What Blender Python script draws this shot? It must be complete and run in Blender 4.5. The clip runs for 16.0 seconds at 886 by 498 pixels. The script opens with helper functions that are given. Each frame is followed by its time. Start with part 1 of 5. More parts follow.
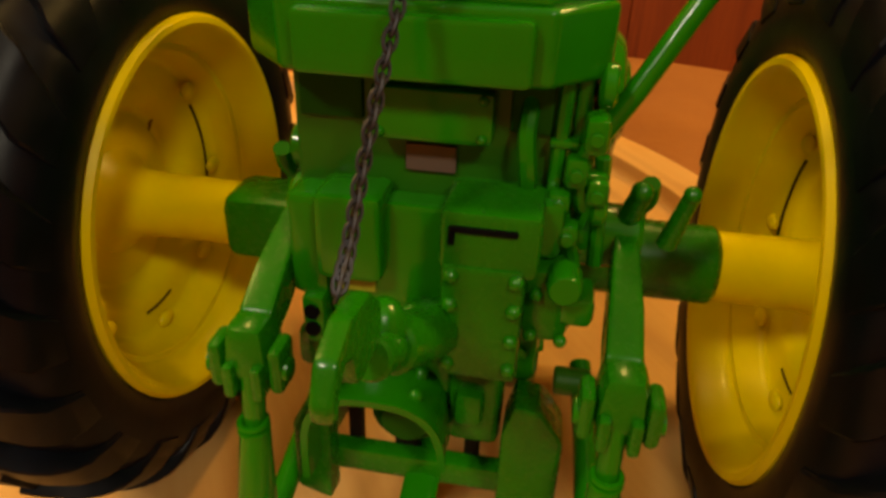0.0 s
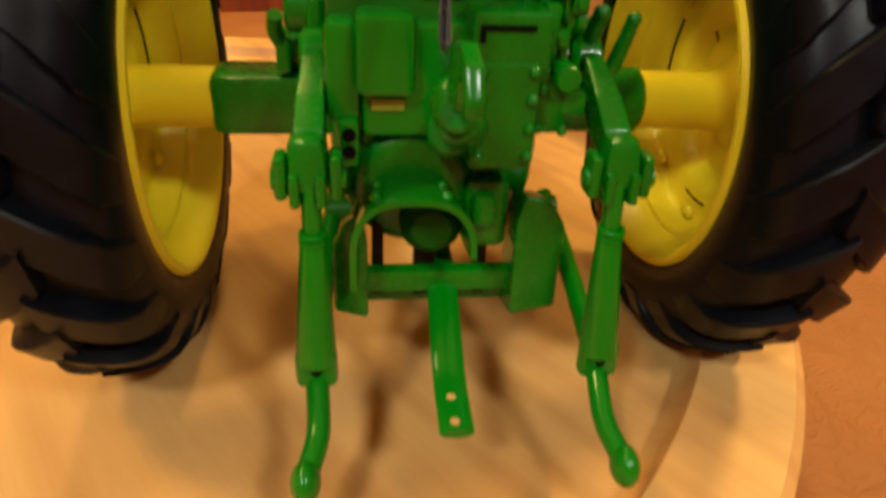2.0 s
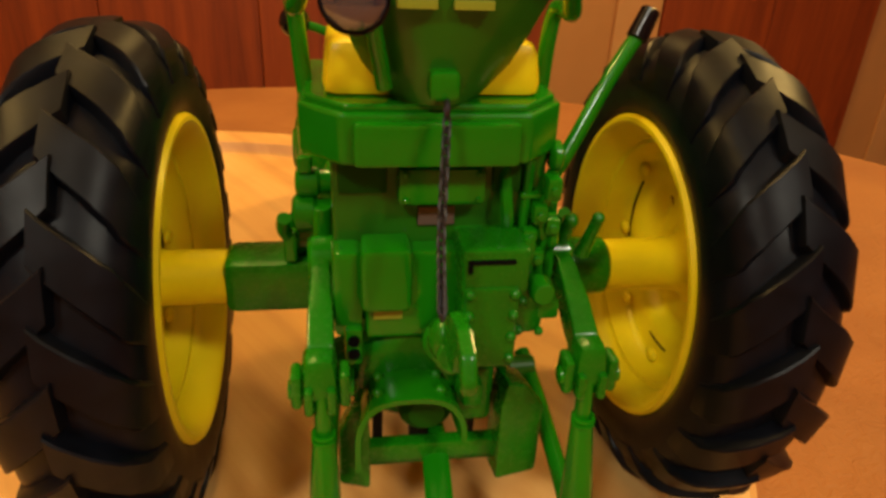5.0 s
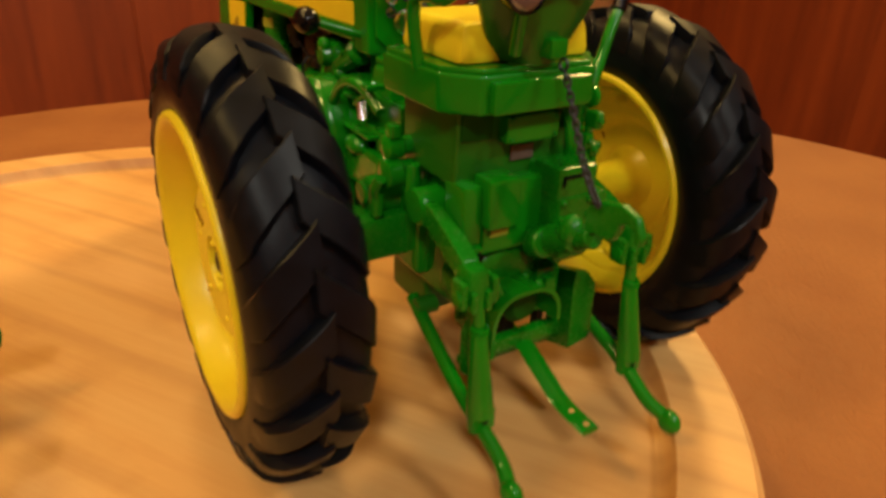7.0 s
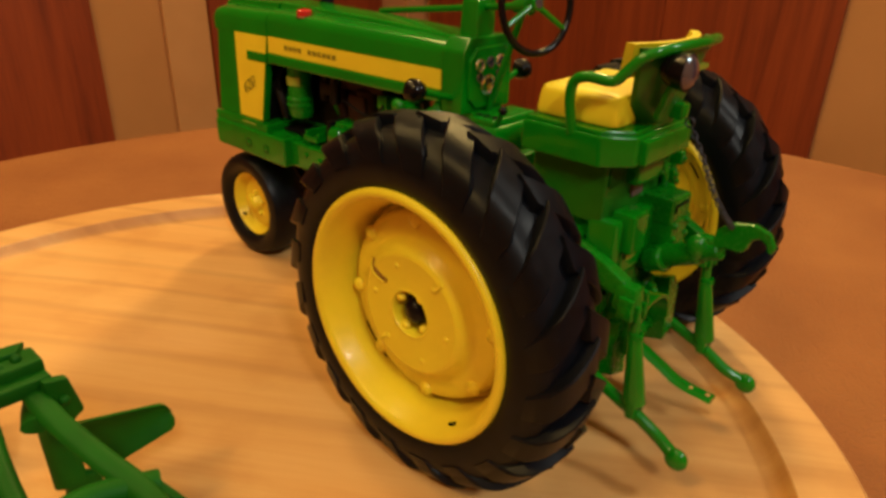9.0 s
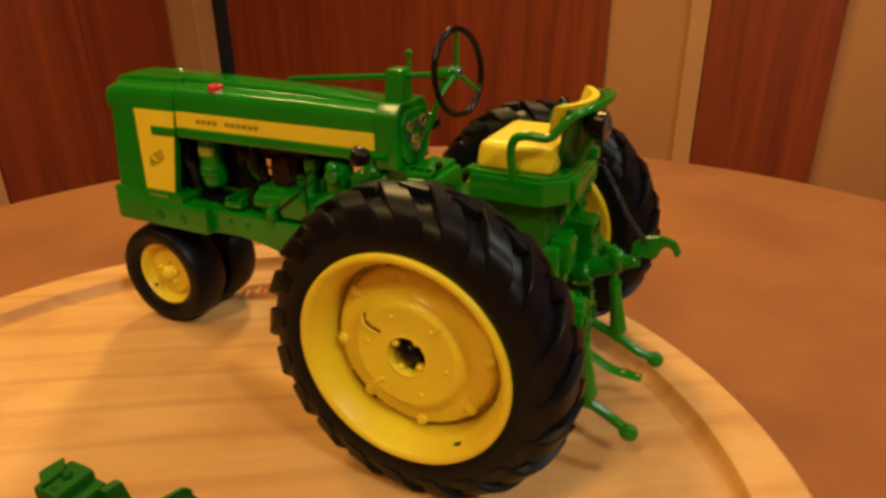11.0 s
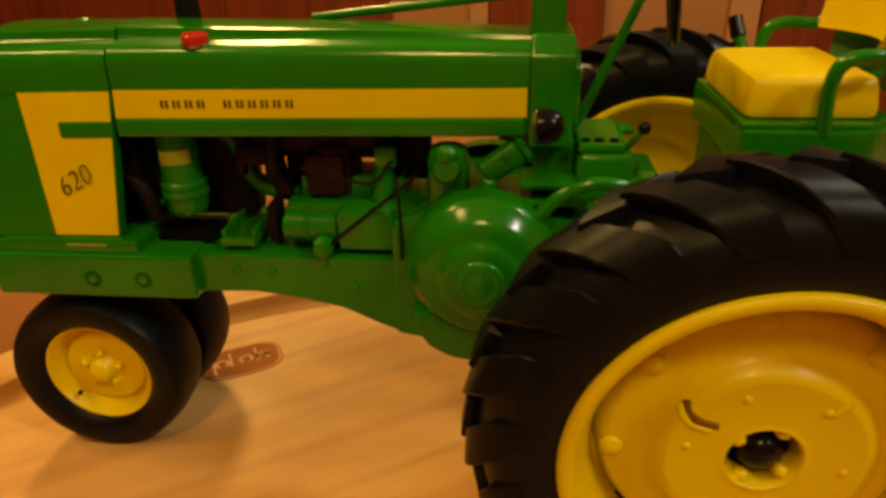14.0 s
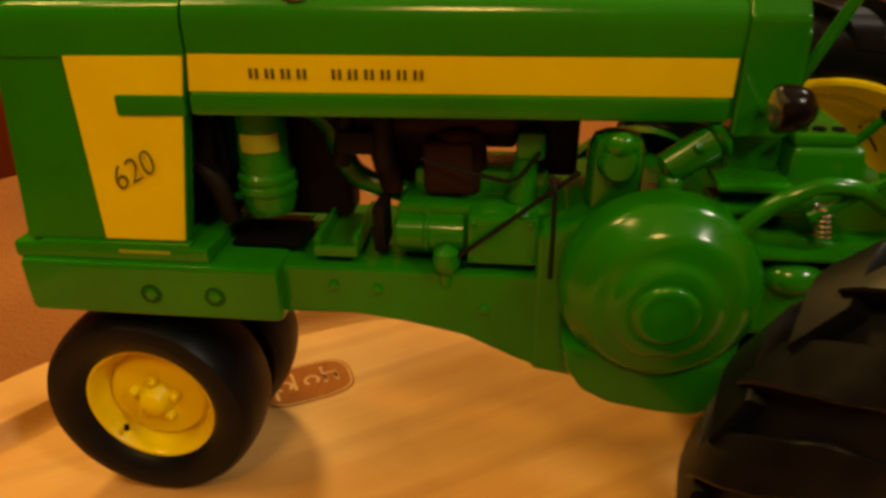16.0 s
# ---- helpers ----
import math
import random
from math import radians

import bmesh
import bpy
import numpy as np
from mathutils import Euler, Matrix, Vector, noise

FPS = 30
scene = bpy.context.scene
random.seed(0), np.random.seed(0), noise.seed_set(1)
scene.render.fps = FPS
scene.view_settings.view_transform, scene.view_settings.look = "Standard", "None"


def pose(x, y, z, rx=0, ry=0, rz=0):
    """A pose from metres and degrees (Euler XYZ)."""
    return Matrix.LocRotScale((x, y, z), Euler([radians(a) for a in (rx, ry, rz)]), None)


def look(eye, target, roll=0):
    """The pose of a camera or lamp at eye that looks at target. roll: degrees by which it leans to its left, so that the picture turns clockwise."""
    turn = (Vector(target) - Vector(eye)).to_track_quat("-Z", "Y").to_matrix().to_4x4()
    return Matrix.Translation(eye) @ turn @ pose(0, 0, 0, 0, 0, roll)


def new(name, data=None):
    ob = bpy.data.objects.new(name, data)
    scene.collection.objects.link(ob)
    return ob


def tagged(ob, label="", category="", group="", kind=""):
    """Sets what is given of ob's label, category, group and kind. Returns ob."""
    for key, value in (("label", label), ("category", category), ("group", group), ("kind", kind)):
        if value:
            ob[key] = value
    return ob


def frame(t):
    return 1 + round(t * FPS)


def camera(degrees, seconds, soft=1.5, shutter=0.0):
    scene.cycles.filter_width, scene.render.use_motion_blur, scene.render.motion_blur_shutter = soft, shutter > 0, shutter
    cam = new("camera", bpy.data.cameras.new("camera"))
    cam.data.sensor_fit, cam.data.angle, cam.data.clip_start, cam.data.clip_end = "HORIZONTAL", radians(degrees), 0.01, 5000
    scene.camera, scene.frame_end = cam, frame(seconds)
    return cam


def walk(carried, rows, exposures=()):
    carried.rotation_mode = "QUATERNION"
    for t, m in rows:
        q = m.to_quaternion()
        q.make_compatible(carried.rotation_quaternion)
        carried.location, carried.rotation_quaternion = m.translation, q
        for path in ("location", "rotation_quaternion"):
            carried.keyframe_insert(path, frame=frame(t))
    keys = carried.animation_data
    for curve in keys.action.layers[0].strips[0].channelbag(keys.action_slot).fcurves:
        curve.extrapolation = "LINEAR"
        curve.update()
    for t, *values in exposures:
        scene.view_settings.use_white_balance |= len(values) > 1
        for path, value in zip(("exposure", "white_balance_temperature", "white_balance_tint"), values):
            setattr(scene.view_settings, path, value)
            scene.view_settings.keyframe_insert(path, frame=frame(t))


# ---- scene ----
cam = camera(65.81, 16.0, soft=3.2, shutter=0.5)
# seconds, eye x y z, yaw, pitch, roll
PATH = [
    (0.0, 0.00935, -0.09505, 0.10029, 8.86, -29.88, 2.08),
    (0.5, 0.00396, -0.10126, 0.10026, 5.53, -29.94, 2.51),
    (1.0, -0.01167, -0.11192, 0.10006, -2.74, -29.46, 2.54),
    (1.5, -0.01453, -0.11612, 0.09757, -7.20, -29.18, 2.52),
    (2.0, -0.01428, -0.12093, 0.08580, -7.26, -29.87, 2.67),
    (2.5, -0.01272, -0.12593, 0.07411, -6.50, -30.07, 2.59),
    (3.0, -0.01585, -0.12545, 0.07108, -8.38, -30.62, 3.50),
    (3.5, -0.01228, -0.12138, 0.08378, -7.87, -30.00, 3.17),
    (4.0, -0.01210, -0.11923, 0.10161, -7.04, -28.08, 3.08),
    (4.2, -0.01262, -0.11858, 0.10763, -7.17, -27.42, 3.14),
    (6.3, -0.04922, -0.12863, 0.11703, -19.71, -26.21, 2.65),
    (6.5, -0.05811, -0.12965, 0.11575, -22.25, -25.36, 2.83),
    (7.0, -0.08907, -0.13269, 0.11541, -31.81, -26.35, 1.98),
    (7.5, -0.12365, -0.12396, 0.12210, -40.93, -26.61, 1.37),
    (8.0, -0.14646, -0.11228, 0.12837, -45.51, -26.17, 1.36),
    (8.5, -0.15661, -0.10412, 0.13336, -46.21, -25.61, 1.48),
    (9.0, -0.16186, -0.10125, 0.13246, -47.51, -25.48, 1.36),
    (9.5, -0.17039, -0.09364, 0.14854, -50.82, -24.93, 1.07),
    (9.7, -0.17741, -0.08834, 0.15153, -53.63, -24.74, 0.75),
    (11.8, -0.20137, -0.06759, 0.14998, -64.87, -24.33, -0.70),
    (12.0, -0.18815, -0.05580, 0.13680, -63.53, -24.39, -0.42),
    (12.5, -0.17824, -0.00088, 0.14520, -60.59, -24.68, -1.20),
    (13.0, -0.16404, 0.01211, 0.13615, -63.81, -25.45, -1.60),
    (13.5, -0.15504, 0.02514, 0.13377, -72.88, -26.57, -1.79),
    (14.0, -0.14804, 0.03984, 0.12536, -83.57, -26.39, -1.40),
    (14.5, -0.13835, 0.04446, 0.12456, -83.41, -26.63, -1.43),
    (15.0, -0.13061, 0.05348, 0.12220, -83.47, -26.54, -1.36),
    (15.5, -0.12395, 0.06115, 0.11836, -83.29, -26.99, -1.14),
    (16.0, -0.12014, 0.06957, 0.11537, -83.30, -27.28, -0.58),
]
EXPOSURES = [(0.0, -0.55, 7100, 10), (1.0, -0.38, 6850, 10), (2.0, -0.12, 5800, 6), (3.5, -0.18, 5950, 7), (4.2, -0.22, 6500, 10), (6.3, -0.36, 6100, 10), (9.7, -0.52, 5720, 9), (12.0, -0.58, 5700, 9), (13.0, -0.77, 6800, 10), (14.0, -0.85, 6850, 10), (15.0, -0.85, 7050, 10), (16.0, -0.83, 7050, 10)]
walk(cam, [(t, pose(x, y, z, 90 + pitch, 0, yaw) @ pose(0, 0, 0, 0, 0, roll)) for t, x, y, z, yaw, pitch, roll in PATH], EXPOSURES)

# ---- light ----
world = bpy.data.worlds.new("room_air")
world.use_nodes = True
world.node_tree.nodes["Background"].inputs[0].default_value = (1.0, 0.6, 0.3, 1)
world.node_tree.nodes["Background"].inputs[1].default_value = 0.01
scene.world = world


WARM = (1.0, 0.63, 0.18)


# Unseen lamps added round the table; some only fill in the shaded sides.
def unseen_lamp(name, at, watts, size, colour):
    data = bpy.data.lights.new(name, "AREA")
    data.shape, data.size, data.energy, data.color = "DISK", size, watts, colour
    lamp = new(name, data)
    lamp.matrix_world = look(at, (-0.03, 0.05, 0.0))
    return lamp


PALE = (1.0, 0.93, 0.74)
unseen_lamp("ceiling_light", (1.16, 0.67, 1.22), 25.0, 0.26, WARM)
unseen_lamp("ceiling_light", (0.10, 1.10, 1.50), 10.0, 0.22, WARM)
unseen_lamp("ceiling_light", (0.72, -1.18, 1.36), 14.0, 0.24, PALE)
unseen_lamp("ceiling_light", (-0.72, -1.18, 1.36), 15.0, 0.24, PALE)
unseen_lamp("ceiling_light", (-1.08, 0.12, 1.42), 14.5, 0.30, WARM)
unseen_lamp("ceiling_light", (-0.45, 0.80, 1.50), 8.0, 0.26, WARM)


# ---- materials ----
def material(name, colour, rough=0.5, metal=0.0, coat=0.0):
    m = bpy.data.materials.new(name)
    m.use_nodes = True
    b = m.node_tree.nodes["Principled BSDF"]
    b.inputs["Base Color"].default_value = (*colour, 1)
    b.inputs["Roughness"].default_value = rough
    b.inputs["Metallic"].default_value = metal
    b.inputs["Coat Weight"].default_value = coat
    b.inputs["Coat Roughness"].default_value = 0.08
    return m, m.node_tree.nodes, m.node_tree.links, b


def noise_node(nodes, links, scale, detail=4.0, stretch=(1, 1, 1), coords="Object", distortion=0.0):
    tex = nodes.new("ShaderNodeTexCoord")
    mapping = nodes.new("ShaderNodeMapping")
    mapping.inputs["Scale"].default_value = stretch
    n = nodes.new("ShaderNodeTexNoise")
    n.inputs["Scale"].default_value = scale
    n.inputs["Detail"].default_value = detail
    n.inputs["Distortion"].default_value = distortion
    links.new(tex.outputs[coords], mapping.inputs["Vector"])
    links.new(mapping.outputs["Vector"], n.inputs["Vector"])
    return n


def ramp(nodes, links, source, stops):
    r = nodes.new("ShaderNodeValToRGB")
    while len(r.color_ramp.elements) < len(stops):
        r.color_ramp.elements.new(0.5)
    for e, (p, c) in zip(r.color_ramp.elements, stops):
        e.position, e.color = p, (*c, 1)
    links.new(source, r.inputs["Fac"])
    return r


def bump(nodes, links, b, source, strength, distance):
    n = nodes.new("ShaderNodeBump")
    n.inputs["Strength"].default_value, n.inputs["Distance"].default_value = strength, distance
    links.new(source, n.inputs["Height"])
    links.new(n.outputs["Normal"], b.inputs["Normal"])
    return n


def paint(name, colour, dark, rough=0.17, coat=0.25):
    """Glossy enamel on die-cast metal: slight orange peel and a little tone variation."""
    m, nodes, links, b = material(name, colour, rough, 0.0, coat)
    b.inputs["Specular IOR Level"].default_value = 0.34 if coat else 0.15
    tone = noise_node(nodes, links, 60.0, 5.0)
    r = ramp(nodes, links, tone.outputs["Fac"], [(0.3, dark), (0.7, colour)])
    links.new(r.outputs["Color"], b.inputs["Base Color"])
    fine = noise_node(nodes, links, 900.0, 3.0)
    rr = nodes.new("ShaderNodeMapRange")
    rr.inputs["To Min"].default_value, rr.inputs["To Max"].default_value = rough - 0.05, rough + 0.10
    links.new(fine.outputs["Fac"], rr.inputs["Value"])
    links.new(rr.outputs["Result"], b.inputs["Roughness"])
    bump(nodes, links, b, fine.outputs["Fac"], 0.20, 0.0001)
    return m


GREEN = paint("green_enamel", (0.0095, 0.215, 0.002), (0.008, 0.165, 0.002))
YELLOW = paint("yellow_enamel", (0.82, 0.67, 0.003), (0.76, 0.59, 0.003), 0.35, 0.05)
CASTGREEN = paint("cast_green_enamel", (0.009, 0.195, 0.002), (0.0075, 0.135, 0.002), 0.24, 0.15)
DARKGREEN = paint("dull_green_enamel", (0.016, 0.150, 0.002), (0.013, 0.115, 0.002), 0.40)
# Near-black paint; on the blocks under the hood it stands in for shade.
BLOCK = paint("dark_block_paint", (0.010, 0.007, 0.004), (0.006, 0.004, 0.003), 0.6, 0.0)
# The plough's own paint; on the tractor it stands in for shade.
PLOUGH_SHADE_GREEN = paint("plough_and_shade_green", (0.010, 0.105, 0.002), (0.006, 0.062, 0.001), 0.50, 0.0)
# Brown put into the slot's colour in place of its shade.
SLOTSHADE = paint("painted_slot_shade", (0.24, 0.115, 0.006), (0.15, 0.065, 0.004), 0.5, 0.0)
BROWN = paint("brown_manifold", (0.030, 0.011, 0.006), (0.018, 0.007, 0.004), 0.60, 0.0)

RUBBER, nodes, links, b = material("black_rubber", (0.012, 0.012, 0.013), 0.42)
n = noise_node(nodes, links, 250.0, 6.0)
r = ramp(nodes, links, n.outputs["Fac"], [(0.3, (0.0022, 0.0028, 0.0048)), (0.75, (0.0046, 0.0058, 0.0098))])
links.new(r.outputs["Color"], b.inputs["Base Color"])
rr = nodes.new("ShaderNodeMapRange")
rr.inputs["To Min"].default_value, rr.inputs["To Max"].default_value = 0.33, 0.46
links.new(n.outputs["Fac"], rr.inputs["Value"])
links.new(rr.outputs["Result"], b.inputs["Roughness"])
b.inputs["Specular IOR Level"].default_value = 0.17
bump(nodes, links, b, n.outputs["Fac"], 0.25, 0.0003)

BLACK = material("black_gloss_plastic", (0.005, 0.004, 0.005), 0.20, 0.0, 0.05)[0]
BLACK.node_tree.nodes["Principled BSDF"].inputs["Specular IOR Level"].default_value = 0.2
MATTBLACK = material("black_stack_paint", (0.006, 0.006, 0.007), 0.45)[0]
MATTBLACK.node_tree.nodes["Principled BSDF"].inputs["Specular IOR Level"].default_value = 0.2
# Near black: stands in for shade in holes and slots; also dark scuffs.
NEARBLACK = material("dark_recess", (0.002, 0.0018, 0.0015), 0.85)[0]
NEARBLACK.node_tree.nodes["Principled BSDF"].inputs["Specular IOR Level"].default_value = 0.1
RED = material("red_cap_plastic", (0.55, 0.02, 0.012), 0.25, 0.0, 0.4)[0]
CHROME = material("chrome", (0.75, 0.73, 0.70), 0.18, 1.0)[0]
STEEL = material("dark_chain_steel", (0.065, 0.065, 0.075), 0.5, 0.85)[0]
INK = material("dark_print", (0.050, 0.058, 0.012), 0.4)[0]
GREYPRINT = material("grey_label", (0.11, 0.075, 0.06), 0.5)[0]
GOLDPRINT = material("gold_print", (0.27, 0.32, 0.02), 0.4)[0]
LENS = material("clear_lens", (0.16, 0.17, 0.22), 0.14, 0.75, 0.6)[0]


def wood(name, pale, mid, dark, along=(1, 1, 1), scale=30.0, rough=0.38, coat=0.15, turn=0.0):
    m, nodes, links, b = material(name, mid, rough, 0.0, coat)
    grain = noise_node(nodes, links, scale, 8.0, along, "Object", 0.6)
    fine = noise_node(nodes, links, scale * 9, 6.0, along, "Object", 0.2)
    for node in [n for n in nodes if n.type == "MAPPING"]:
        first = nodes.new("ShaderNodeMapping")
        first.inputs["Rotation"].default_value = (0, 0, radians(turn))
        links.new(node.inputs["Vector"].links[0].from_socket, first.inputs["Vector"])
        links.new(first.outputs["Vector"], node.inputs["Vector"])
    mix = nodes.new("ShaderNodeMix")
    mix.inputs["Factor"].default_value = 0.3
    links.new(grain.outputs["Fac"], mix.inputs["A"])
    links.new(fine.outputs["Fac"], mix.inputs["B"])
    r = ramp(nodes, links, mix.outputs["Result"], [(0.32, dark), (0.48, mid), (0.66, pale)])
    links.new(r.outputs["Color"], b.inputs["Base Color"])
    bump(nodes, links, b, mix.outputs["Result"], 0.12, 0.0005)
    return m


MAPLE = wood("maple_board", (0.74, 0.435, 0.152), (0.70, 0.384, 0.122), (0.65, 0.338, 0.100), (2.2, 34, 6), 2.2, 0.52, 0.0, turn=57.0)
nodes, links = MAPLE.node_tree.nodes, MAPLE.node_tree.links
b = nodes["Principled BSDF"]
tex = nodes.new("ShaderNodeTexCoord")
turn = nodes.new("ShaderNodeMapping")
turn.inputs["Rotation"].default_value = (0, 0, radians(57.0))
links.new(tex.outputs["Object"], turn.inputs["Vector"])
squeeze = nodes.new("ShaderNodeMapping")
squeeze.inputs["Scale"].default_value = (0.16, 1.0, 0.3)
links.new(turn.outputs["Vector"], squeeze.inputs["Vector"])
rings = nodes.new("ShaderNodeTexWave")
rings.bands_direction = "Y"
rings.inputs["Scale"].default_value = 15.0
rings.inputs["Distortion"].default_value = 9.0
rings.inputs["Detail"].default_value = 3.0
rings.inputs["Detail Scale"].default_value = 0.6
links.new(squeeze.outputs["Vector"], rings.inputs["Vector"])
thin = ramp(nodes, links, rings.outputs["Fac"], [(0.0, (0.66, 0.56, 0.46)), (0.10, (0.86, 0.80, 0.74)), (0.24, (1.0, 1.0, 1.0))])
patch = noise_node(nodes, links, 9.0, 3.0)
tint = ramp(nodes, links, patch.outputs["Fac"], [(0.35, (0.90, 0.84, 0.74)), (0.60, (1.0, 1.0, 1.0))])
old = b.inputs["Base Color"].links[0].from_socket
fleck = noise_node(nodes, links, 38.0, 7.0)
mottle = ramp(nodes, links, fleck.outputs["Fac"], [(0.36, (0.74, 0.62, 0.46)), (0.50, (0.97, 0.95, 0.92)), (0.70, (1.0, 1.0, 1.0))])
for extra, amount in ((thin, 0.34), (tint, 0.5), (mottle, 0.32)):
    mul = nodes.new("ShaderNodeMix")
    mul.data_type, mul.blend_type = "RGBA", "MULTIPLY"
    mul.inputs["Factor"].default_value = amount
    links.new(old, mul.inputs["A"])
    links.new(extra.outputs["Color"], mul.inputs["B"])
    old = mul.outputs["Result"]
links.new(old, b.inputs["Base Color"])
BRAND = wood("burnt_mark", (0.46, 0.165, 0.030), (0.39, 0.125, 0.021), (0.31, 0.090, 0.014), (3, 28, 6), 4.0, 0.7, 0.0)
BRAND.node_tree.nodes["Principled BSDF"].inputs["Specular IOR Level"].default_value = 0.2
PANEL = wood("mahogany_panel", (0.36, 0.064, 0.007), (0.27, 0.044, 0.005), (0.17, 0.025, 0.003), (14, 14, 0.7), 1.6, 0.55, 0.0)

LEATHER, nodes, links, b = material("brown_leather", (0.30, 0.115, 0.040), 0.62)
b.inputs["Specular IOR Level"].default_value = 0.25
tone = noise_node(nodes, links, 12.0, 6.0)
r = ramp(nodes, links, tone.outputs["Fac"], [(0.3, (0.245, 0.082, 0.020)), (0.7, (0.335, 0.126, 0.031))])
links.new(r.outputs["Color"], b.inputs["Base Color"])
tex = nodes.new("ShaderNodeTexCoord")
cell = nodes.new("ShaderNodeTexVoronoi")
cell.feature = "DISTANCE_TO_EDGE"
cell.inputs["Scale"].default_value = 210.0
wob = noise_node(nodes, links, 40.0, 4.0)
mixv = nodes.new("ShaderNodeMix")
mixv.data_type = "VECTOR"
mixv.inputs["Factor"].default_value = 0.06
links.new(tex.outputs["Object"], mixv.inputs["A"])
links.new(wob.outputs["Color"], mixv.inputs["B"])
links.new(mixv.outputs["Result"], cell.inputs["Vector"])
bump(nodes, links, b, cell.outputs["Distance"], 0.5, 0.0015)

PLASTER, nodes, links, b = material("tan_plaster", (0.42, 0.24, 0.125), 0.8)
n = noise_node(nodes, links, 3.0, 5.0)
r = ramp(nodes, links, n.outputs["Fac"], [(0.3, (0.54, 0.25, 0.075)), (0.7, (0.62, 0.295, 0.095))])
links.new(r.outputs["Color"], b.inputs["Base Color"])
bump(nodes, links, b, noise_node(nodes, links, 220.0, 3.0).outputs["Fac"], 0.2, 0.002)
TRIM, nodes, links, b = material("pale_trim_paint", (0.66, 0.34, 0.13), 0.7)
n = noise_node(nodes, links, 5.0, 4.0)
r = ramp(nodes, links, n.outputs["Fac"], [(0.3, (0.62, 0.31, 0.105)), (0.7, (0.70, 0.36, 0.130))])
links.new(r.outputs["Color"], b.inputs["Base Color"])
CEIL = material("white_ceiling", (0.70, 0.60, 0.44), 0.85)[0]
CARPET, nodes, links, b = material("brown_carpet", (0.10, 0.06, 0.035), 0.95)
bump(nodes, links, b, noise_node(nodes, links, 300.0, 3.0).outputs["Fac"], 0.6, 0.004)


# ---- mesh helpers ----
def part(name, bm, mat, parent=None, label="", smooth=40.0):
    """Links a bmesh as one mesh object under its parent."""
    bmesh.ops.recalc_face_normals(bm, faces=bm.faces)
    me = bpy.data.meshes.new(name)
    bm.to_mesh(me)
    bm.free()
    me.materials.append(mat)
    if smooth:
        me.shade_smooth()
        me.set_sharp_from_angle(angle=radians(smooth))
    ob = new(name, me)
    ob.parent = parent
    if smooth:
        ob.modifiers.new("even_shading", "WEIGHTED_NORMAL").keep_sharp = True
    if label:
        tagged(ob, label)
    return ob


def rounded(bm, made, width, segments=2):
    edges = {e for f in made for e in f.edges}
    bmesh.ops.bevel(bm, geom=list(edges), offset=width, segments=segments, affect="EDGES", profile=0.5, clamp_overlap=True)


def box(x0, x1, y0, y1, z0, z1, bevel=0.0006, bm=None, m=None, taper=1.0):
    """A box with rounded edges; taper narrows its top in x and y."""
    own = bmesh.new()
    bmesh.ops.create_cube(own, size=1.0)
    cx, cy = (x0 + x1) / 2, (y0 + y1) / 2
    for v in own.verts:
        k = taper if v.co.z > 0 else 1.0
        v.co = Vector((cx + v.co.x * (x1 - x0) * k, cy + v.co.y * (y1 - y0) * k, z0 + (v.co.z + 0.5) * (z1 - z0)))
    if bevel:
        rounded(own, list(own.faces), min(bevel, 0.45 * min(x1 - x0, y1 - y0, z1 - z0)))
    if m is not None:
        own.transform(m)
    return joined(bm, own)


def joined(bm, own):
    if bm is None:
        return own
    tmp = bpy.data.meshes.new("tmp")
    own.to_mesh(tmp)
    own.free()
    bm.from_mesh(tmp)
    bpy.data.meshes.remove(tmp)
    return bm


def lathe(profile, seg=32, axis="Z", at=(0, 0, 0), bm=None, closed=False, sign=1, cap=False):
    """Turns a profile of (along, radius) round an axis through a point."""
    own = bmesh.new()
    rings = []
    for a, r in profile:
        ring = []
        for i in range(seg):
            w = 2 * math.pi * i / seg
            c, s = r * math.cos(w), r * math.sin(w)
            p = {"X": (sign * a, c, s), "Y": (s, sign * a, c), "Z": (c, s, sign * a)}[axis]
            ring.append(own.verts.new(Vector(p) + Vector(at)))
        rings.append(ring)
    pairs = list(zip(rings, rings[1:])) + ([(rings[-1], rings[0])] if closed else [])
    for p, q in pairs:
        for i in range(seg):
            j = (i + 1) % seg
            own.faces.new((p[i], p[j], q[j], q[i]))
    if not closed:
        for ring, (a, r) in ((rings[0], profile[0]), (rings[-1], profile[-1])):
            if r < 0.0012 or cap:
                own.faces.new(ring)
    return joined(bm, own)


def rod(p0, p1, r0, r1=None, seg=14, bm=None, bevel=0.15):
    """A round bar between two points with softly rounded ends."""
    p0, p1 = Vector(p0), Vector(p1)
    r1 = r0 if r1 is None else r1
    n = (p1 - p0).length
    e0, e1 = min(r0 * bevel, n / 3), min(r1 * bevel, n / 3)
    own = lathe([(0, r0 - e0), (e0, r0), (n - e1, r1), (n, r1 - e1)], seg)
    for i in (0, 3):
        own.verts.ensure_lookup_table()
        ring = [own.verts[i * seg + k] for k in range(seg)]
        if own.faces.get(ring) is None:
            own.faces.new(ring)
    q = Vector((0, 0, 1)).rotation_difference((p1 - p0).normalized())
    own.transform(Matrix.Translation(p0) @ q.to_matrix().to_4x4())
    return joined(bm, own)


def ball(at, r, bm=None, seg=16, scale=(1, 1, 1)):
    own = bmesh.new()
    bmesh.ops.create_uvsphere(own, u_segments=seg, v_segments=max(8, seg // 2), radius=r)
    own.transform(Matrix.Translation(at) @ Matrix.Diagonal((*scale, 1)))
    return joined(bm, own)


